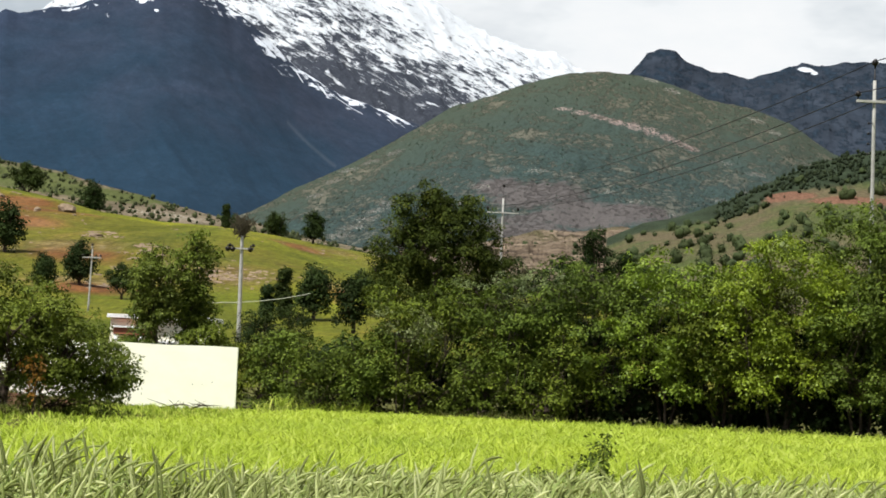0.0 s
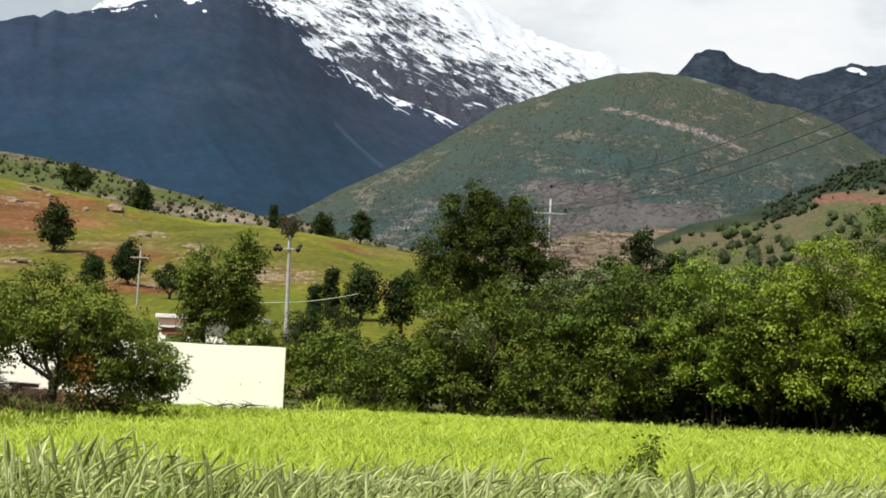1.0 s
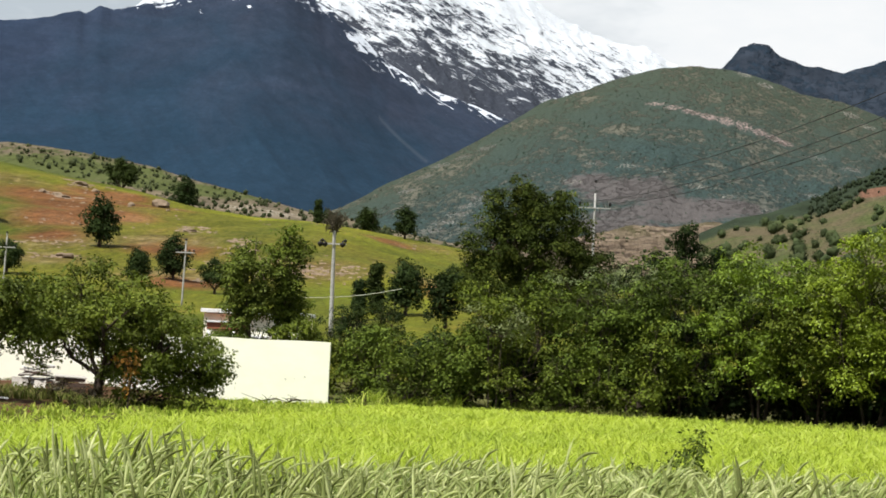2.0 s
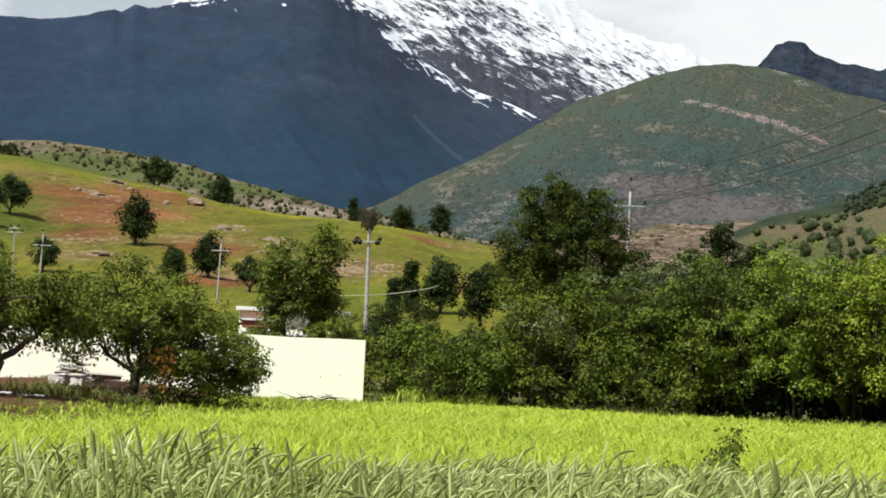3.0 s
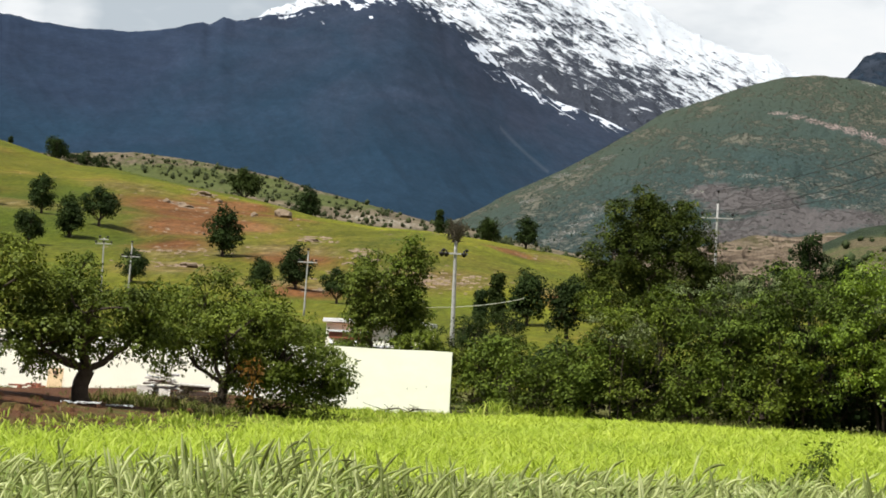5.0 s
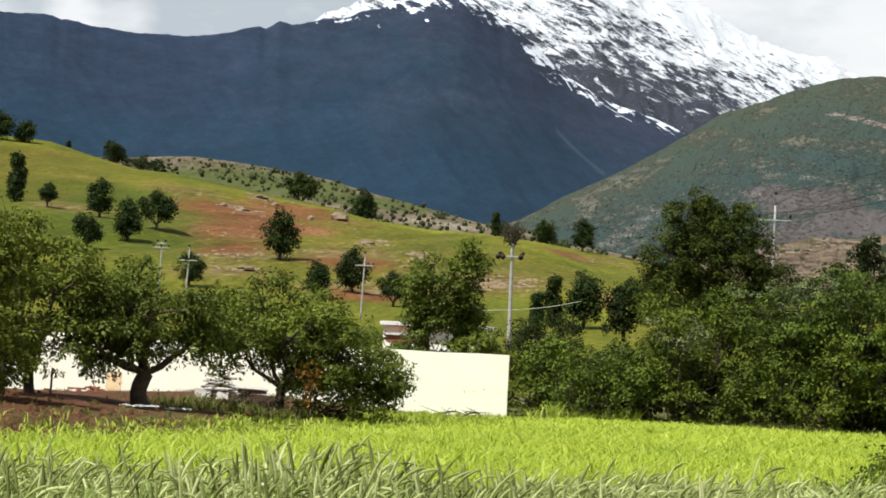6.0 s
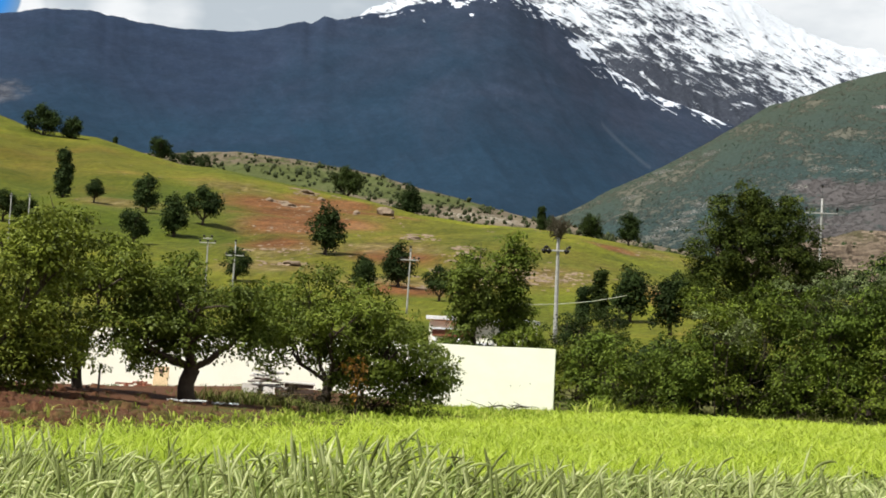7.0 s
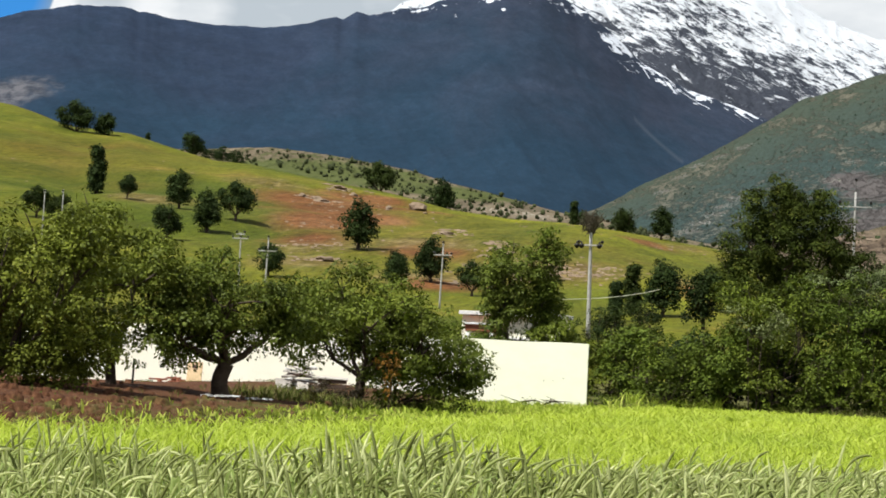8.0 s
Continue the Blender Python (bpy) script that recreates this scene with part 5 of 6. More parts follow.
utility_pole(-51.6, 200, 11.04, 0.10, ((0.55, 1.6, 3, 0.22), (0.15, 0.9, 2, 0.3)), "grey concrete utility pole with crossarm behind the orchard", (0.0, 0))
utility_pole(-81.9, 230, 16.4, 0.10, ((0.3, 0.3, 1, 0.2),), "bare concrete utility pole behind the orchard", (0.1, 0))
utility_pole(-81.5, 235, 16.8, 0.10, ((0.3, 0.3, 1, 0.2),), "bare concrete utility pole behind the orchard", (0.1, 0))
utility_pole(5.35, 200, 16.84, 0.15, ((1.35, 2.9, 2, 0.55),), "tall concrete power-line pole behind the big tree", (0.0, 0), 1.05)
utility_pole(17.42, 88, 13.78, 0.11, ((0.87, 1.5, 2, 0.36),), "tall concrete power-line pole with spool insulators behind the hedge", (-0.2, 0), 0.62, 4)
nest_pole, nest_high = utility_pole(-13.93, 151.6, 9.9, 0.17, ((1.10, 1.75, 2, 0.3),), "tall concrete pole with a stick nest on top", (-0.10, 0))


def stick_nest():
    rng = np.random.default_rng(9)
    sticks = []
    for k in range(150):
        w, r = rng.uniform(0, 2 * math.pi), rng.uniform(0.0, 1.0) ** 0.6
        lift = rng.uniform(0, 1)
        wide = 0.30 + 0.55 * lift ** 0.7
        base = np.array([math.cos(w) * r * wide * 1.15, math.sin(w) * r * wide, lift * 1.25 - 0.1 + 0.15 * rng.normal()])
        way = rng.normal(size=3) + np.array([math.cos(w) * 0.5, math.sin(w) * 0.5, 1.2 * lift])
        way *= rng.uniform(0.5, 1.2) / np.linalg.norm(way)
        sticks.append(tube_arrays([base - way * 0.5, base, base + way * 0.5 + rng.normal(size=3) * 0.05], (0.024, 0.028, 0.014), 4))
    part("nest", mesh_of("nest", sticks, STICK), nest_pole, "ragged nest of dry sticks", pose(-0.09, 0, nest_high - 0.05) @ Matrix.Scale(0.95, 4))
    for sx in (-0.62, -0.95, 0.62):
        rod("insulator_string", [Vector((-0.08 + sx, -0.2, nest_high - 0.85 - d)) for d in (0.0, 0.16, 0.18, 0.30, 0.34, 0.48)], (0.05, 0.07, 0.19, 0.20, 0.18, 0.07), CERAMIC, nest_pole, 8)


stick_nest()


def cable(name, a, b, sag, girth, mat, label):
    a, b = Vector(a), Vector(b)
    pts = [a.lerp(b, t) - Vector((0, 0, 4 * sag * t * (1 - t))) for t in np.linspace(0, 1, 25)]
    ob = rod(name, pts, [girth] * 25, mat, None, 5)
    tagged(ob, label, "cable", "overhead lines")


for a, b, sag in (((17.22, 88, 14.58), (5.35, 200, 18.1), 1.0), ((16.6, 88, 13.25), (4.0, 200, 16.0), 1.0), ((17.92, 88, 13.25), (6.7, 200, 16.0), 1.0),
                  ((17.22, 88, 14.58), (29.0, -24.0, 14.6), 1.6), ((16.6, 88, 13.25), (28.4, -24.0, 13.3), 1.6), ((17.92, 88, 13.25), (29.6, -24.0, 13.3), 1.6)):
    cable("power_cable", a, b, sag, 0.022, CABLE, "thin black overhead power line")


def house():
    root = thing("house", -12.95, 101, ground_at(-12.95, 101), "long low white house with a brown-red porch behind the wall", "house")
    block("wall", (4.7, 4.0, 3.45), PLASTER, pose(0.0, 2.4, 1.72), root)
    block("roof", (4.95, 4.5, 0.18), WHITE_SHEET, pose(0.0, 2.3, 3.57), root, "flat white roof slab")
    block("parapet", (0.75, 0.12, 0.22), WHITE_SHEET, pose(1.75, 0.18, 3.74, 0, -7, 0), root, "tilted white parapet board")
    block("porch_roof", (1.7, 1.4, 0.30), RED_PAINT, pose(-1.15, -0.3, 2.86), root, "brown-red porch roof")
    block("porch_beam", (1.8, 0.10, 0.08), WHITE_SHEET, pose(-1.15, -1.05, 3.06), root, "white porch beam")
    for x in (-1.9, -0.75):
        rod("post", [(x, -0.9, 0), (x, -0.9, 1.2), (x, -0.9, 2.75)], (0.08, 0.075, 0.075), WHITE_SHEET, root)
    for wx in (0.3, 1.6):
        win = block("window", (0.9, 0.08, 0.9), WHITE_SHEET, pose(wx, 0.37, 2.05), root, "white window frame")
        for x in (-0.2, 0.2):
            block("pane", (0.34, 0.02, 0.74), GLASS_DARK, pose(x, -0.045, 0), win)


house()
cable("service_cable", (-16.9, 152.5, 4.95), (-11.5, 206, 7.7), 0.35, 0.034, CABLE_PALE, "pale sagging service cable past the nest pole")


# ---- rocks and the earth bank ----
def rock_mesh(seed, flat=0.6, mat=None):
    rng = np.random.default_rng(seed)
    bm = bmesh.new()
    bmesh.ops.create_icosphere(bm, subdivisions=2, radius=0.5)
    off = Vector(rng.uniform(0, 50, 3))
    for v in bm.verts:
        k = 1 + 0.55 * noise.noise(v.co * 2.2 + off) + 0.25 * noise.noise(v.co * 5 + off)
        v.co = Vector((v.co.x * k, v.co.y * k, max(v.co.z * k * flat, -0.12)))
    me = bpy.data.meshes.new("boulder")
    bm.to_mesh(me)
    bm.free()
    me.materials.append(mat or ROCK)
    return me


BOULDERS = [rock_mesh(500 + k, f) for k, f in enumerate((0.75, 0.5, 0.35, 0.6))]
for k, (x, y, w, form, label) in enumerate((
        (-68.6, 395.3, 3.4, 0, "large pale boulder on the bare red soil"), (-73.9, 394.7, 1.5, 3, "pale boulder on the bare red soil"), (-73.6, 391.5, 0.9, 1, "small pale stone on the bare red soil"),
        (-90.2, 406.7, 2.4, 1, "pale rock ledge on the bare red soil"), (-88.1, 401.0, 2.8, 2, "flat pale rock ledge on the bare red soil"), (-92.3, 403.0, 1.8, 3, "pale rock ledge on the bare red soil"),
        (-94.0, 445.0, 3.2, 2, "flat pale rock slab in the pasture"), (-90.0, 440.0, 2.0, 1, "pale rock in the pasture"), (-39.1, 288.8, 2.2, 2, "pale rock outcrop in the pasture"), (-37.5, 287.0, 1.5, 1, "pale rock outcrop in the pasture"),
        (-56.7, 259.8, 2.6, 2, "flat pale rock slab in the pasture"), (-52.2, 327.1, 2.2, 2, "pale rock slab in the pasture"), (-66.5, 391.0, 0.9, 1, "small pale stone in the pasture"), (-64.0, 385.0, 0.7, 3, "small pale stone in the pasture"))):
    ob = tagged(new("boulder", BOULDERS[form]), label, "rock", "boulders on the hill")
    ob.matrix_basis = pose(x, y, ground_at(x, y) + 0.05 * w, 0, 0, k * 53.0) @ Matrix.Scale(w, 4)


def loose_stones():
    """Broken pale strata and scattered stones on the pasture, too many to count."""
    rng = np.random.default_rng(31)
    co0 = np.array([(-0.5, -0.4, -0.2), (0.5, -0.35, -0.2), (0.45, 0.4, -0.2), (-0.4, 0.45, -0.2), (-0.35, -0.25, 0.3), (0.3, -0.3, 0.22), (0.28, 0.25, 0.34), (-0.25, 0.3, 0.25)])
    f0 = np.array([[0, 1, 5, 4], [1, 2, 6, 5], [2, 3, 7, 6], [3, 0, 4, 7], [4, 5, 6, 7]])
    groups = ((-29, 260, 7, 9, 110, 0.5), (-24, 261, 4, 7, 60, 0.45), (-38.5, 288, 4, 3, 24, 0.7), (-80, 385, 12, 22, 60, 0.5), (-90, 405, 6, 6, 20, 0.8), (-93, 440, 5, 8, 26, 0.7), (-61, 285, 6, 24, 60, 0.5), (-52, 326, 5, 4, 26, 0.7), (-60, 330, 40, 60, 70, 0.45), (-26, 410, 10, 18, 36, 0.6), (-40, 268, 8, 8, 40, 0.6), (-120, 400, 50, 60, 50, 0.4))
    x = np.concatenate([rng.normal(g[0], g[2] * 0.6, g[4]) for g in groups])
    y = np.concatenate([rng.normal(g[1], g[3] * 0.6, g[4]) for g in groups])
    w = np.concatenate([g[5] * 0.55 * rng.uniform(0.3, 1.7, g[4]) ** 1.3 for g in groups])
    turn = rng.uniform(-0.6, 0.6, len(x))
    z = land_z(x, y) + 0.05 * w
    co, f = scatter_forms([(co0 * [1.9, 1.2, 0.55], f0), (co0 * [1.2, 0.9, 0.7], f0)], rng.integers(0, 2, len(x)), x, y, z, w, turn)
    tagged(new("loose_stones", mesh_of("loose_stones", [(co, f)], ROCK)), "pale broken stones and strata on the pasture", "stones", kind="stuff")


loose_stones()


def rock_ledges():
    """Long broken strata that crop out in slanting rows on the pasture."""
    rng = np.random.default_rng(37)
    bm_co, f0 = np.array([(-0.5, -0.3, -0.3), (0.5, -0.25, -0.3), (0.46, 0.3, -0.3), (-0.42, 0.32, -0.3), (-0.4, -0.2, 0.28), (0.36, -0.22, 0.16), (0.3, 0.2, 0.3), (-0.3, 0.22, 0.2)]), np.array([[0, 1, 5, 4], [1, 2, 6, 5], [2, 3, 7, 6], [3, 0, 4, 7], [4, 5, 6, 7]])
    xs, ys, ws = [], [], []
    for x0, y0, run, rise, count, size in ((-30, 268, 9, -10, 26, 0.9), (-25, 262, 8, -8, 22, 0.8), (-22, 272, 9, -9, 20, 0.7), (-32, 280, 8, -6, 18, 0.8), (-40, 301, 5, -4, 20, 1.0), (-53, 336, 5, -5, 16, 0.9), (-91, 404, 5, -4, 16, 1.1), (-95, 446, 6, -5, 18, 1.0), (-62, 282, 6, 18, 26, 0.7), (-58, 262, 5, 10, 18, 0.7), (-70, 318, 6, 16, 20, 0.7), (-38, 246, 7, 8, 22, 0.7)):
        along = rng.uniform(-0.5, 0.5, count)
        xs.append(x0 + along * run + rng.normal(size=count) * 0.5)
        ys.append(y0 + along * rise + rng.normal(size=count) * 3.2)
        ws.append(size * 0.7 * rng.uniform(0.3, 1.25, count) ** 1.3)
    x, y, w = np.concatenate(xs), np.concatenate(ys), np.concatenate(ws)
    co, f = scatter_forms([(bm_co * [2.8, 1.0, 0.5], f0), (bm_co * [1.6, 1.0, 0.65], f0), (bm_co * [1.0, 0.9, 0.7], f0)], rng.integers(0, 3, len(x)), x, y, land_z(x, y) + 0.06 * w, w, rng.normal(-0.2, 0.25, len(x)))
    tagged(new("rock_ledges", mesh_of("rock_ledges", [(co, f)], ROCK)), "pale slanting ledges of broken rock in the pasture", "rocks", kind="stuff")


rock_ledges()


def knoll_slabs():
    """Broken slabs cropping out of the rocky knoll."""
    rng = np.random.default_rng(35)
    co0 = np.array([(-0.5, -0.4, -0.3), (0.5, -0.35, -0.3), (0.45, 0.4, -0.3), (-0.4, 0.45, -0.3), (-0.38, -0.28, 0.3), (0.33, -0.3, 0.22), (0.3, 0.25, 0.34), (-0.28, 0.3, 0.25)])
    f0 = np.array([[0, 1, 5, 4], [1, 2, 6, 5], [2, 3, 7, 6], [3, 0, 4, 7], [4, 5, 6, 7]])
    X, Y, Z = SURFACE["knoll_rocky"]
    rows, cols = X.shape
    i, j = rng.integers(int(rows * 0.35), rows - 1, 170), rng.integers(int(cols * 0.25), int(cols * 0.85), 170)
    size = rng.uniform(1.2, 4.2, 170) * rng.uniform(0.5, 1.0, 170)
    co, f = scatter_forms([(co0 * [3.6, 1.0, 0.42], f0), (co0 * [1.6, 0.9, 0.6], f0)], rng.integers(0, 2, 170), X[i, j], Y[i, j], Z[i, j] + 0.1 * size, size, rng.uniform(-0.5, 0.5, 170))
    tagged(new("knoll_slabs", mesh_of("knoll_slabs", [(co, f)], KNOLL_SLAB)), "pinkish broken rock slabs on the knoll", "rocks", kind="stuff")


knoll_slabs()
for x, y, w, label in ((-3.05, 83.6, 0.62, "grey field stone half hidden at the foot of the hedge"), (-2.45, 83.7, 0.75, "grey field stone half hidden at the foot of the hedge")):
    ob = tagged(new("field_stone", BOULDERS[1]), label, "rock")
    ob.matrix_basis = pose(x, y, ground_at(x, y) + 0.12, 0, 0, 70 * x) @ Matrix.Scale(w, 4)


def fallen_branch(x, y, reach, turn, seed):
    """A dead branch with bare twigs lying at the foot of the wall."""
    rng = np.random.default_rng(seed)
    root = thing("fallen_branch", x, y, ground_at(x, y), "dead grey-brown branch with bare twigs lying before the wall", "branch", turn=turn)
    stem = np.array([(-reach / 2, 0, 0.05), (-reach / 5, 0.05, 0.16), (reach / 8, -0.03, 0.24), (reach / 2, 0.02, 0.12)])
    rod("stem", stem, (0.045, 0.038, 0.030, 0.012), BARK, root, 6)
    for k in range(7):
        a = stem[0] + (stem[-1] - stem[0]) * rng.uniform(0.15, 0.95) + np.array([0, 0, 0.10])
        tip = a + np.array([rng.normal() * 0.3, rng.normal() * 0.2, rng.uniform(0.04, 0.24)])
        rod("twig", [a, (a + tip) / 2 + rng.normal(size=3) * 0.04, tip], (0.018, 0.013, 0.006), BARK, root, 5)


for x, y, reach, turn, seed in ((-9.95, 84.6, 1.3, 8.0, 61), (-9.1, 84.7, 0.9, -20.0, 62)):
    fallen_branch(x, y, reach, turn, seed)


def bank_clods():
    rng = np.random.default_rng(33)
    co0 = np.array([(-0.5, -0.4, -0.25), (0.5, -0.35, -0.25), (0.45, 0.4, -0.25), (-0.4, 0.45, -0.25), (-0.3, -0.25, 0.3), (0.3, -0.3, 0.22), (0.25, 0.25, 0.34), (-0.25, 0.3, 0.25)])
    f0 = np.array([[0, 1, 5, 4], [1, 2, 6, 5], [2, 3, 7, 6], [3, 0, 4, 7], [4, 5, 6, 7]])
    x = rng.uniform(-26, -9, 3000)
    y = edge_y(x) + 0.4 + rng.exponential(6.0, len(x))
    keep = y < 84
    x, y = x[keep], y[keep]
    w = 0.05 + rng.exponential(0.10, len(x))
    co, f = scatter_forms([(co0, f0)], np.zeros(len(x), int), x, y, land_z(x, y) + w * 0.1, np.minimum(w, 0.5), rng.uniform(0, 6, len(x)))
    tagged(new("earth_clods", mesh_of("earth_clods", [(co, f)], EARTH)), "brown earth clods and rubble on the bank", "earth", kind="stuff")


bank_clods()


def lumber_pile(x, y):
    root = thing("lumber_pile", x, y, ground_at(x, y), "untidy heap of pale planks, boards and sheets under the orchard trees", "lumber", turn=8.0)
    rng = np.random.default_rng(41)
    for sx in (-0.5, 0.5):
        block("bearer", (0.1, 0.7, 0.12), PLANK_DARK, pose(sx, 0, 0.05), root, bevel=0.008)
    for k in range(22):
        up = 0.14 + 0.034 * k * rng.uniform(0.8, 1.1)
        block("plank", (rng.uniform(0.5, 1.5) * (1 - 0.018 * k), rng.uniform(0.10, 0.22), 0.05), (PLANK_DARK, PLANK, WHITE_SHEET, PLANK)[k % 4], pose(rng.normal() * 0.22, rng.normal() * 0.16, up, rng.normal() * 6, rng.normal() * 9, rng.normal() * 24), root, bevel=0.006)
    for px, py, w, h, lean, turn in ((-0.55, -0.42, 0.55, 0.46, -24, 12), (0.1, -0.46, 0.40, 0.36, -30, -8), (0.75, -0.40, 0.30, 0.42, -18, 25)):
        block("panel", (w, 0.03, h * 0.8), PLANK, pose(px, py, h * 0.46, lean, 0, turn), root, "pale board leaning on the heap", 0.005)


def brick_heap(x, y):
    """Loose red bricks left at the foot of the wall."""
    root = thing("brick_heap", x, y, ground_at(x, y), "low heap of loose red-brown bricks before the wall", "bricks")
    rng = np.random.default_rng(43)
    for k in range(26):
        block("brick", (0.24, 0.115, 0.07), RED_PAINT, pose(rng.normal() * 0.32, rng.normal() * 0.16, 0.035 + 0.07 * (k % 3) * (rng.random() < 0.7), rng.normal() * 6, rng.normal() * 6, rng.uniform(-60, 60)), root, bevel=0.006)


brick_heap(-24.4, 84.8)
lumber_pile(-16.3, 72.0)


def crate(x, y, turn):
    root = thing("wooden_crate", x, y, ground_at(x, y), "dark weathered wooden crate on the bank", "crate", turn=turn)
    for z in (0.10, 0.28, 0.46):
        for dy in (-0.3, 0.3):
            block("slat", (0.95, 0.03, 0.14), PLANK_DARK, pose(0, dy, z), root, bevel=0.004)
        for dx in (-0.46, 0.46):
            block("slat", (0.03, 0.57, 0.14), PLANK_DARK, pose(dx, 0, z), root, bevel=0.004)
    block("lid", (1.05, 0.7, 0.04), PLANK, pose(0, 0, 0.56, 3, 2, 0), root, "pale loose board on top", 0.004)


crate(-14.9, 70.5, 12)


def leaning_board(x, y):
    root = thing("tan_board", x, y, ground_at(x, y), "tan board leaning on the wall", "board")
    block("board", (0.62, 0.05, 0.85), CARD, pose(0, 0.1, 0.42, -12, 0, 0), root, bevel=0.006)
    block("hole", (0.2, 0.012, 0.12), PLANK_DARK, pose(0.0, 0.085, 0.66, -12, 0, 0), root, "dark slot", 0)


leaning_board(-23.75, 85.4)


def crumpled_sheet(x, y, w, d, seed, turn):
    rng = np.random.default_rng(seed)
    bm = bmesh.new()
    nx, ny = 12, 6
    g = [[bm.verts.new(((i / nx - 0.5) * w, (j / ny - 0.5) * d, 0.05 + 0.07 * rng.random())) for j in range(ny + 1)] for i in range(nx + 1)]
    for i in range(nx):
        for j in range(ny):
            bm.faces.new((g[i][j], g[i + 1][j], g[i + 1][j + 1], g[i][j + 1]))
    bmesh.ops.solidify(bm, geom=bm.faces[:], thickness=0.015)
    me = bpy.data.meshes.new("sheet")
    bm.to_mesh(me)
    bm.free()
    me.materials.append(WHITE_SHEET)
    ob = tagged(new("white_sheet", me), "crumpled white plastic sheet lying on the bank", "sheet")
    ob.matrix_basis = pose(x, y, ground_at(x, y), 0, 0, turn)


crumpled_sheet(-15.0, 56.6, 1.0, 0.7, 51, 5)
crumpled_sheet(-14.2, 57.6, 0.6, 0.5, 52, 40)
stake = tagged(rod("wooden_stake", [(-18.5, 60, -0.5), (-18.5, 60, 0.1), (-18.48, 60, 0.7)], (0.035, 0.033, 0.028), BARK, None, 7), "thin dark wooden stake in the bank", "stake")

# ---- crops ----
def blades(rng, x, y, z, height, width, bend, per):
    """Tufts of bent grass blades, each of two quads: points and quads."""
    n = len(x) * per
    bx = np.repeat(x, per) + rng.normal(size=n) * 0.05
    by = np.repeat(y, per) + rng.normal(size=n) * 0.05
    bz = np.repeat(z, per)
    h = np.repeat(height, per) * rng.uniform(0.6, 1.1, n)
    w = rng.uniform(0, 2 * math.pi, n)
    d = np.stack([np.cos(w), np.sin(w), np.zeros(n)], -1)
    side = np.stack([-np.sin(w), np.cos(w), np.zeros(n)], -1) * (np.repeat(width, per) * rng.uniform(0.7, 1.3, n))[:, None] / 2
    lean = h * bend * rng.uniform(0.3, 1.2, n)
    base = np.stack([bx, by, bz], -1)
    mid = base + d * (lean * 0.3)[:, None] + np.stack([0 * h, 0 * h, h * 0.62], -1)
    tip = base + d * lean[:, None] + np.stack([0 * h, 0 * h, h * (1 - 0.18 * bend)], -1)
    co = np.stack([base - side * 0.7, base + side * 0.7, mid + side, mid - side, tip + side * 0.12, tip - side * 0.12], 1).reshape(-1, 3)
    k = np.arange(n)[:, None] * 6
    quads = np.concatenate([k + [0, 1, 2, 3], k + [3, 2, 4, 5]])
    return co, quads


def crop_material():
    s = Shader("green_crop", 0.6, 0.1)
    tone = s.ramp(s.island(), (0.0, (0.32, 0.405, 0.038)), (0.6, (0.395, 0.485, 0.060)), (1.0, (0.53, 0.60, 0.14)))
    patch = s.ramp(s.noise((0.35, 0.12, 1), 4, 0.6), (0.3, (0.82, 0.86, 0.8)), (0.7, (1.12, 1.08, 1.0)))
    c = s.mix(1.0, tone, patch, "MULTIPLY")
    s.colour(c)
    return s.lets_light_through(c, 0.45).mat


def weed_material():
    s = Shader("weeds", 0.7, 0.2)
    tone = s.ramp(s.island(), (0.0, (0.16, 0.22, 0.022)), (0.6, (0.31, 0.39, 0.040)), (1.0, (0.44, 0.46, 0.10)))
    s.colour(tone)
    return s.lets_light_through(tone, 0.35).mat


def green_crop():
    rng = np.random.default_rng(21)
    y = np.sqrt(rng.uniform(17 ** 2, 87 ** 2, 34000))
    x = y * rng.uniform(-0.43, 0.25, len(y))
    keep = (y < edge_y(x) + rng.normal(size=len(y)) * 0.35)
    x, y = x[keep], y[keep]
    h = 0.49 + 0.10 * smooth(9, 17, x) * smooth(55, 70, y) + 0.10 * fbm(x * 0.6, y * 0.35, 3, seed=50) + 0.05 * rng.normal(size=len(x))
    pieces = [blades(rng, x, y, land_z(x, y) - 0.02, np.clip(h, 0.2, 0.8), 0.006 + 0.00064 * y, 1.0, 5)]
    ob = new("green_crop", mesh_of("green_crop", pieces, crop_material()))
    tagged(ob, "dense bright yellow-green young crop covering the field", "crop", kind="stuff")


green_crop()


def edge_weeds():
    rng = np.random.default_rng(22)
    x = rng.uniform(-24, 20, 6000)
    y = edge_y(x) + rng.exponential(np.where(x < -5, 4.5, 2.2)) - 0.3
    wall_side = (x > -12) & (x < -4)
    h = np.where((x > -8.1) & (x < -2.6) & (y > 77), 0.72, np.where(wall_side, 0.19, 0.26)) * rng.uniform(0.5, 1.4, len(x))
    keep = (rng.random(len(x)) < np.where(x < -14.5, 0.0, np.where(x < -11.0, 0.16, 1.0))) & (y < 85.6)
    x, y, h = x[keep], y[keep], h[keep]
    # rough grass fills the strip between the crop and the wall
    x5 = rng.uniform(-12.6, -4.4, 2600)
    y5 = edge_y(x5) + (85.7 - edge_y(x5)) * rng.random(len(x5))
    x, y, h = np.concatenate([x, x5]), np.concatenate([y, y5]), np.concatenate([h, rng.uniform(0.10, 0.34, len(x5))])
    ob = new("edge_weeds", mesh_of("edge_weeds", [blades(rng, x, y, land_z(x, y) - 0.02, h, 0.040 + 0 * x, 0.8, 4)], weed_material()))
    tagged(ob, "rough green and dry weeds on the bank before the wall", "weeds", kind="stuff")


edge_weeds()


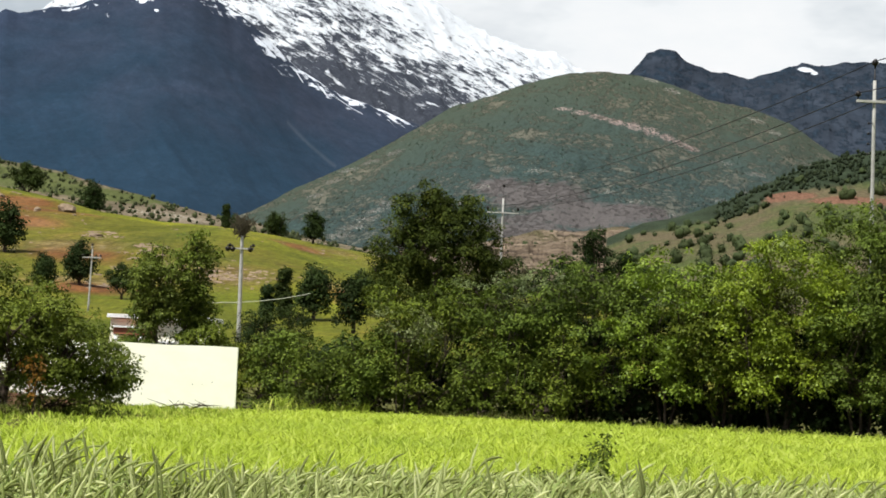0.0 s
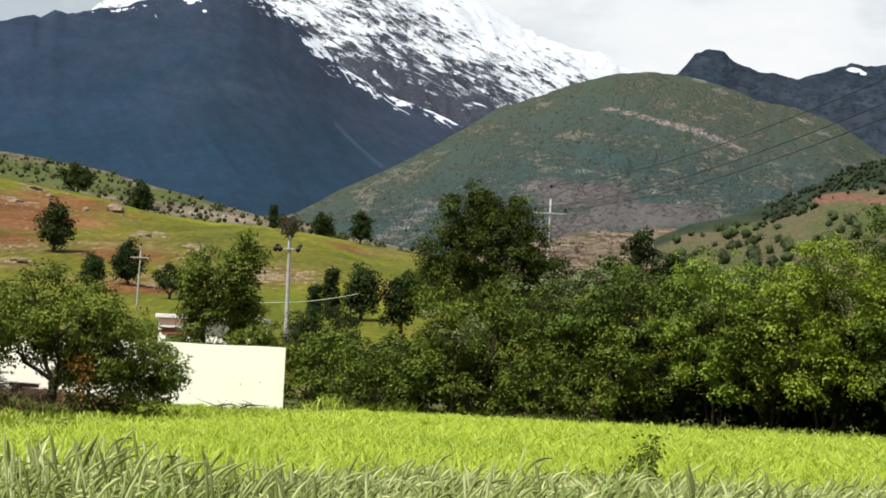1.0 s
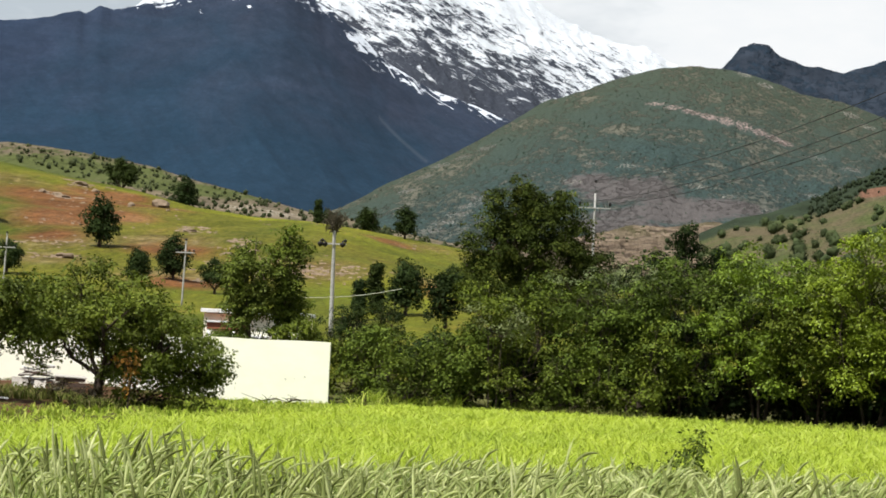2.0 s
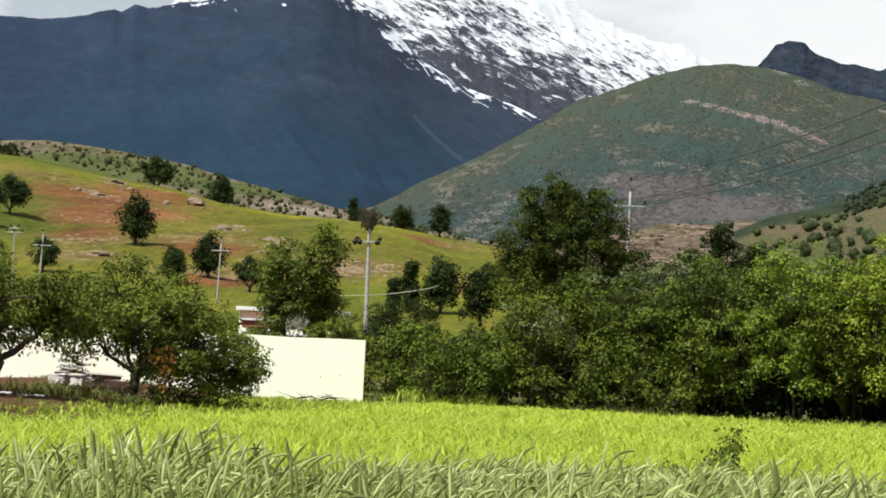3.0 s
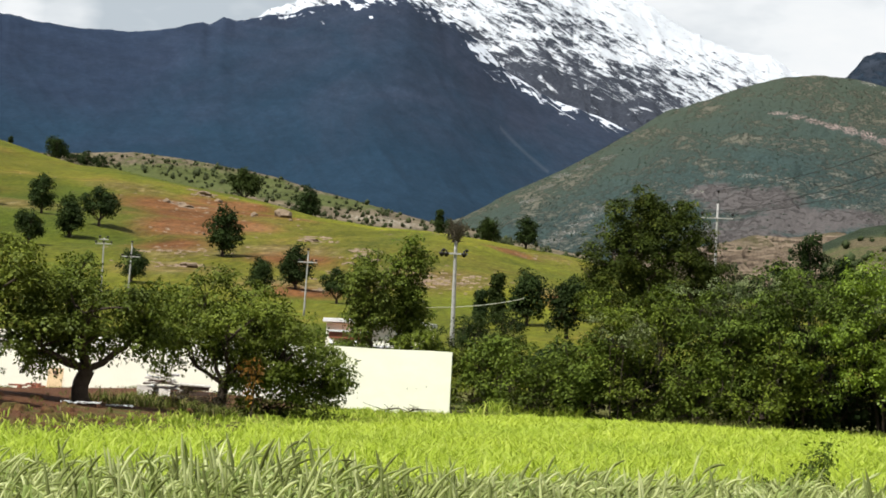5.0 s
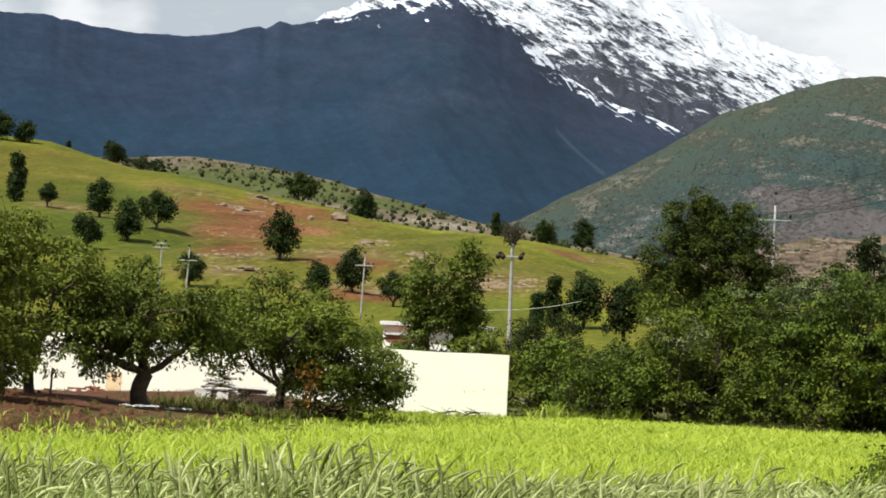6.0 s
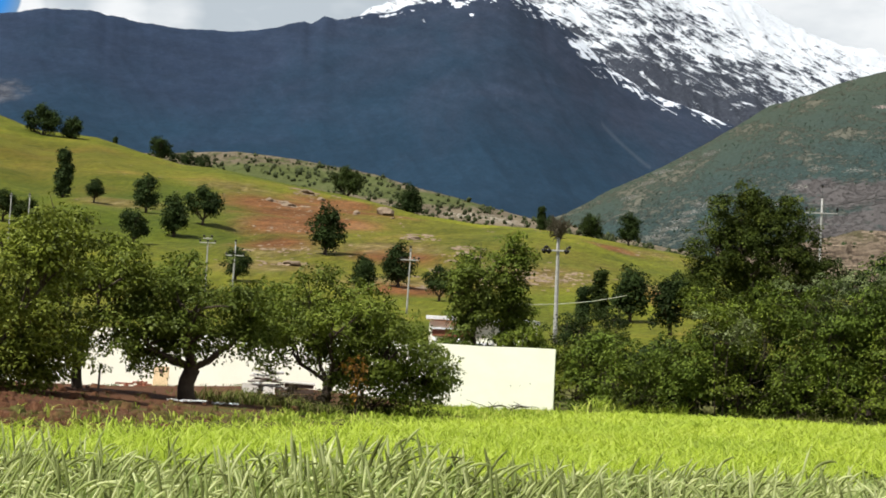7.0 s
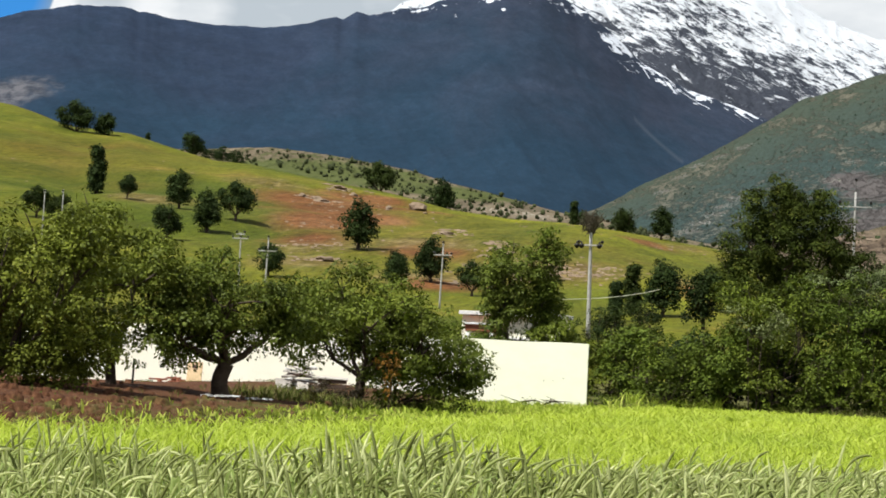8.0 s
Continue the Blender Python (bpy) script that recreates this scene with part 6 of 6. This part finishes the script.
def bank_brush():
    """Low brush under the orchard trees and along the foot of the wall."""
    rng = np.random.default_rng(24)
    x1 = np.concatenate([rng.normal(-11.4, 1.1, 700), rng.normal(-14.2, 1.1, 800)])
    y1 = np.concatenate([rng.uniform(61.5, 66, 700), rng.uniform(60, 68, 800)])
    x2 = np.concatenate([rng.uniform(-26, -12, 700), rng.uniform(-12, -3, 1100)])
    y2 = 85.7 - rng.exponential(1.3, len(x2))
    x3 = rng.uniform(-6, 5, 900)
    y3 = edge_y(x3) + rng.uniform(0.0, 2.6, len(x3))
    # dry tufts on the bare bank
    x4 = rng.uniform(-17.5, -11.5, 900)
    y4 = edge_y(x4) + rng.exponential(7.0, len(x4))
    x, y = np.concatenate([x1, x2, x3, x4]), np.concatenate([y1, y2, y3, y4])
    h = np.concatenate([rng.uniform(0.12, 0.5, len(x1)), rng.uniform(0.05, 0.20, len(x2)), rng.uniform(0.3, 0.7, len(x3)), rng.uniform(0.05, 0.22, len(x4))])
    keep = (y > edge_y(x)) & ((fbm(x * 0.9, y * 0.4, 3, seed=70) > -0.02) | (x > -6))
    x, y, h = x[keep], y[keep], h[keep]
    s = Shader("brush", 0.8, 0.1)
    tone = s.ramp(s.island(), (0.0, (0.045, 0.058, 0.012)), (0.55, (0.10, 0.125, 0.022)), (0.8, (0.16, 0.15, 0.045)), (1.0, (0.22, 0.17, 0.09)))
    s.colour(tone)
    mat = s.lets_light_through(tone, 0.2).mat
    ob = new("bank_brush", mesh_of("bank_brush", [blades(rng, x, y, land_z(x, y) - 0.02, h, 0.024 + 0 * x, 1.1, 5)], mat))
    tagged(ob, "low dark brush and dry stems under the trees", "brush", kind="stuff")


bank_brush()


def wheat_material(name, low, high, pale):
    s = Shader(name, 0.7, 0.1)
    v = s.math("ADD", s.math("MULTIPLY", s.island(), 0.5), s.math("MULTIPLY", s.noise(2.5, 3, 0.7), 0.55))
    tone = s.ramp(v, (0.2, low), (0.55, high), (0.9, pale))
    s.colour(tone)
    return s.lets_light_through(tone, 0.5).mat


def wheat_pieces(rng, n_forms=22, link=0.0165):
    """Several wheat stalks with a long bowed ear and leaves, at the origin: (stalk and leaves, ear) arrays of each."""
    forms = []
    up = np.array([0, 0, 1.0])
    slim, rise = (0.85, 1.12) if link < 0.015 else (1.0, 1.0)
    for k in range(n_forms):
        w = rng.normal(0.0, 0.55) + (math.pi if k % 3 == 0 else 0)
        way = np.array([math.cos(w), math.sin(w), 0])
        side = np.cross(way, up)
        high = rng.uniform(0.80, 0.93)
        t = np.linspace(0, 1, 6)[:, None]
        stalk = up * t * high + way * (0.08 * t ** 2.2)
        green = [tube_arrays(stalk[::2], np.linspace(0.0035, 0.0025, 3), 3)]
        # the neck bows first, then the ear goes on in the same arc
        last = rng.choice((0.4, 0.9, 1.5, 2.2), p=(0.2, 0.3, 0.3, 0.2)) * (0.8 if link < 0.015 else 1.0) + rng.normal(0, 0.12)
        ang = np.linspace(0.1, last, 15)
        spine = [stalk[-1]]
        for a in ang[1:]:
            spine.append(spine[-1] + (way * math.sin(a) + up * math.cos(a)) * link)
        spine = np.array(spine)
        green.append(tube_arrays(spine[:6:2], np.full(3, 0.0028), 3))
        body = spine[4:]
        # the grains stand out in steps along the ear
        fat = np.interp(np.linspace(0, 1, len(body)), (0, 0.12, 0.6, 0.9, 1.0), (0.4, 1.0, 1.0, 0.7, 0.2)) * np.where(np.arange(len(body)) % 2, 0.0086, 0.0064)
        grains = [tube_arrays(body[::2], fat[::2] * 1.12, 4)]
        for i in range(2, len(body), 2):
            d = body[i] - body[i - 1]
            d /= np.linalg.norm(d)
            nrm = np.cross(d, side)
            a_tip = body[i] + (d + side * rng.normal(0, 0.16) + nrm * rng.normal(0, 0.16)) * rng.uniform(0.04, 0.075)
            thin = side * 0.0011
            grains.append((np.array([body[i] - thin, body[i] + thin, a_tip + thin * 0.3, a_tip - thin * 0.3]), np.array([[0, 1, 2, 3]])))
        for j in range(3):
            z0, lw = rng.uniform(0.50, 0.95) * high, rng.normal(w, 1.2)
            ld, ls = np.array([math.cos(lw), math.sin(lw), 0]), np.array([-math.sin(lw), math.cos(lw), 0]) * 0.0068
            length = rng.uniform(0.16, 0.30)
            p0 = up * z0 + way * 0.08 * (z0 / high) ** 2.2
            pts = [p0, p0 + ld * length * 0.25 + up * length * 0.5, p0 + ld * length * 0.65 * slim + up * length * rise * 0.62, p0 + ld * length * slim + up * length * rise * rise * 0.3]
            co = np.concatenate([[p - ls * m, p + ls * m] for p, m in zip(pts, (0.7, 1, 0.8, 0.1))])
            green.append((co, np.array([[0, 1, 3, 2], [2, 3, 5, 4], [4, 5, 7, 6]])))
        forms.append((joined(green), joined(grains)))
    return forms


def wheat():
    rng = np.random.default_rng(23)
    forms = wheat_pieces(rng) + wheat_pieces(rng, 14, 0.0125)
    n, more = 4300, 3000
    y = np.concatenate([np.sqrt(rng.uniform(8.2 ** 2, 12.8 ** 2, n)), rng.uniform(11.4, 13.9, more)])
    x = y * np.concatenate([rng.uniform(-0.42, 0.24, n), rng.uniform(-0.09, 0.24, more) + 0.01 * rng.normal(size=more)])
    which = np.concatenate([rng.integers(0, 22, n), rng.integers(22, 36, more)])
    swap = (x > -0.07 * y) & (rng.random(n + more) < 0.75)
    which[swap] = 22 + which[swap] % 14
    n = n + more
    scale = rng.normal(0.945, 0.05, n) + 0.065 * smooth(-1.4, -0.2, x) + 0.05 * fbm(x * 0.7, y * 0.5, 3, seed=60)
    scale = scale + 0.15 * np.exp(-(((x + 2.0) / 0.65) ** 2 + ((y - 11.0) / 1.2) ** 2))
    turn = rng.normal(0, 0.35, n)
    z = land_z(x, y)
    green = scatter_forms([f[0] for f in forms], which, x, y, z, scale, turn)
    ears = scatter_forms([f[1] for f in forms], which, x, y, z, scale, turn)
    tagged(new("wheat_stalks", mesh_of("wheat_stalks", [green], wheat_material("wheat_stalk", (0.100, 0.118, 0.026), (0.25, 0.325, 0.085), (0.54, 0.62, 0.26)), False)), "grey-green wheat stalks and leaves in the foreground", "wheat", kind="stuff")
    tagged(new("wheat_ears", mesh_of("wheat_ears", [ears], wheat_material("wheat_ear", (0.130, 0.142, 0.038), (0.42, 0.475, 0.168), (0.86, 0.87, 0.50)), False)), "pale grey-green bowed bearded wheat ears", "wheat", kind="stuff")


wheat()

plant("field_shrub", grown(301, ((0, 0, 0.72, 0.30, 0.28, 0.34), (0.16, 0, 0.98, 0.16, 0.15, 0.2), (-0.14, 0, 0.55, 0.22, 0.2, 0.25)), 900, 0.055, LEAF_HEDGE, 0.095, 44, 0.012, (0, 0, 0.3), 3, 4, 12, 7), 1.75, 24.0, "small leafy weed shrub standing in the crop", "bush")
plant("field_shrub", grown(302, ((0, 0, 0.75, 0.13, 0.13, 0.34), (0.05, 0, 0.5, 0.16, 0.15, 0.2)), 200, 0.04, LEAF_HEDGE, 0.07, 16, 0.010, (0, 0, 0.3), 2, 3, 6, 7), 1.22, 24.2, "thin leafy weed standing in the crop", "bush")
plant("field_shrub", grown(303, ((0, 0, 0.62, 0.08, 0.08, 0.26),), 70, 0.035, LEAF_HEDGE, 0.06, 8, 0.008, (0, 0, 0.3), 1, 3, 4, 7), 1.47, 24.1, "thin leafy weed standing in the crop", "bush")
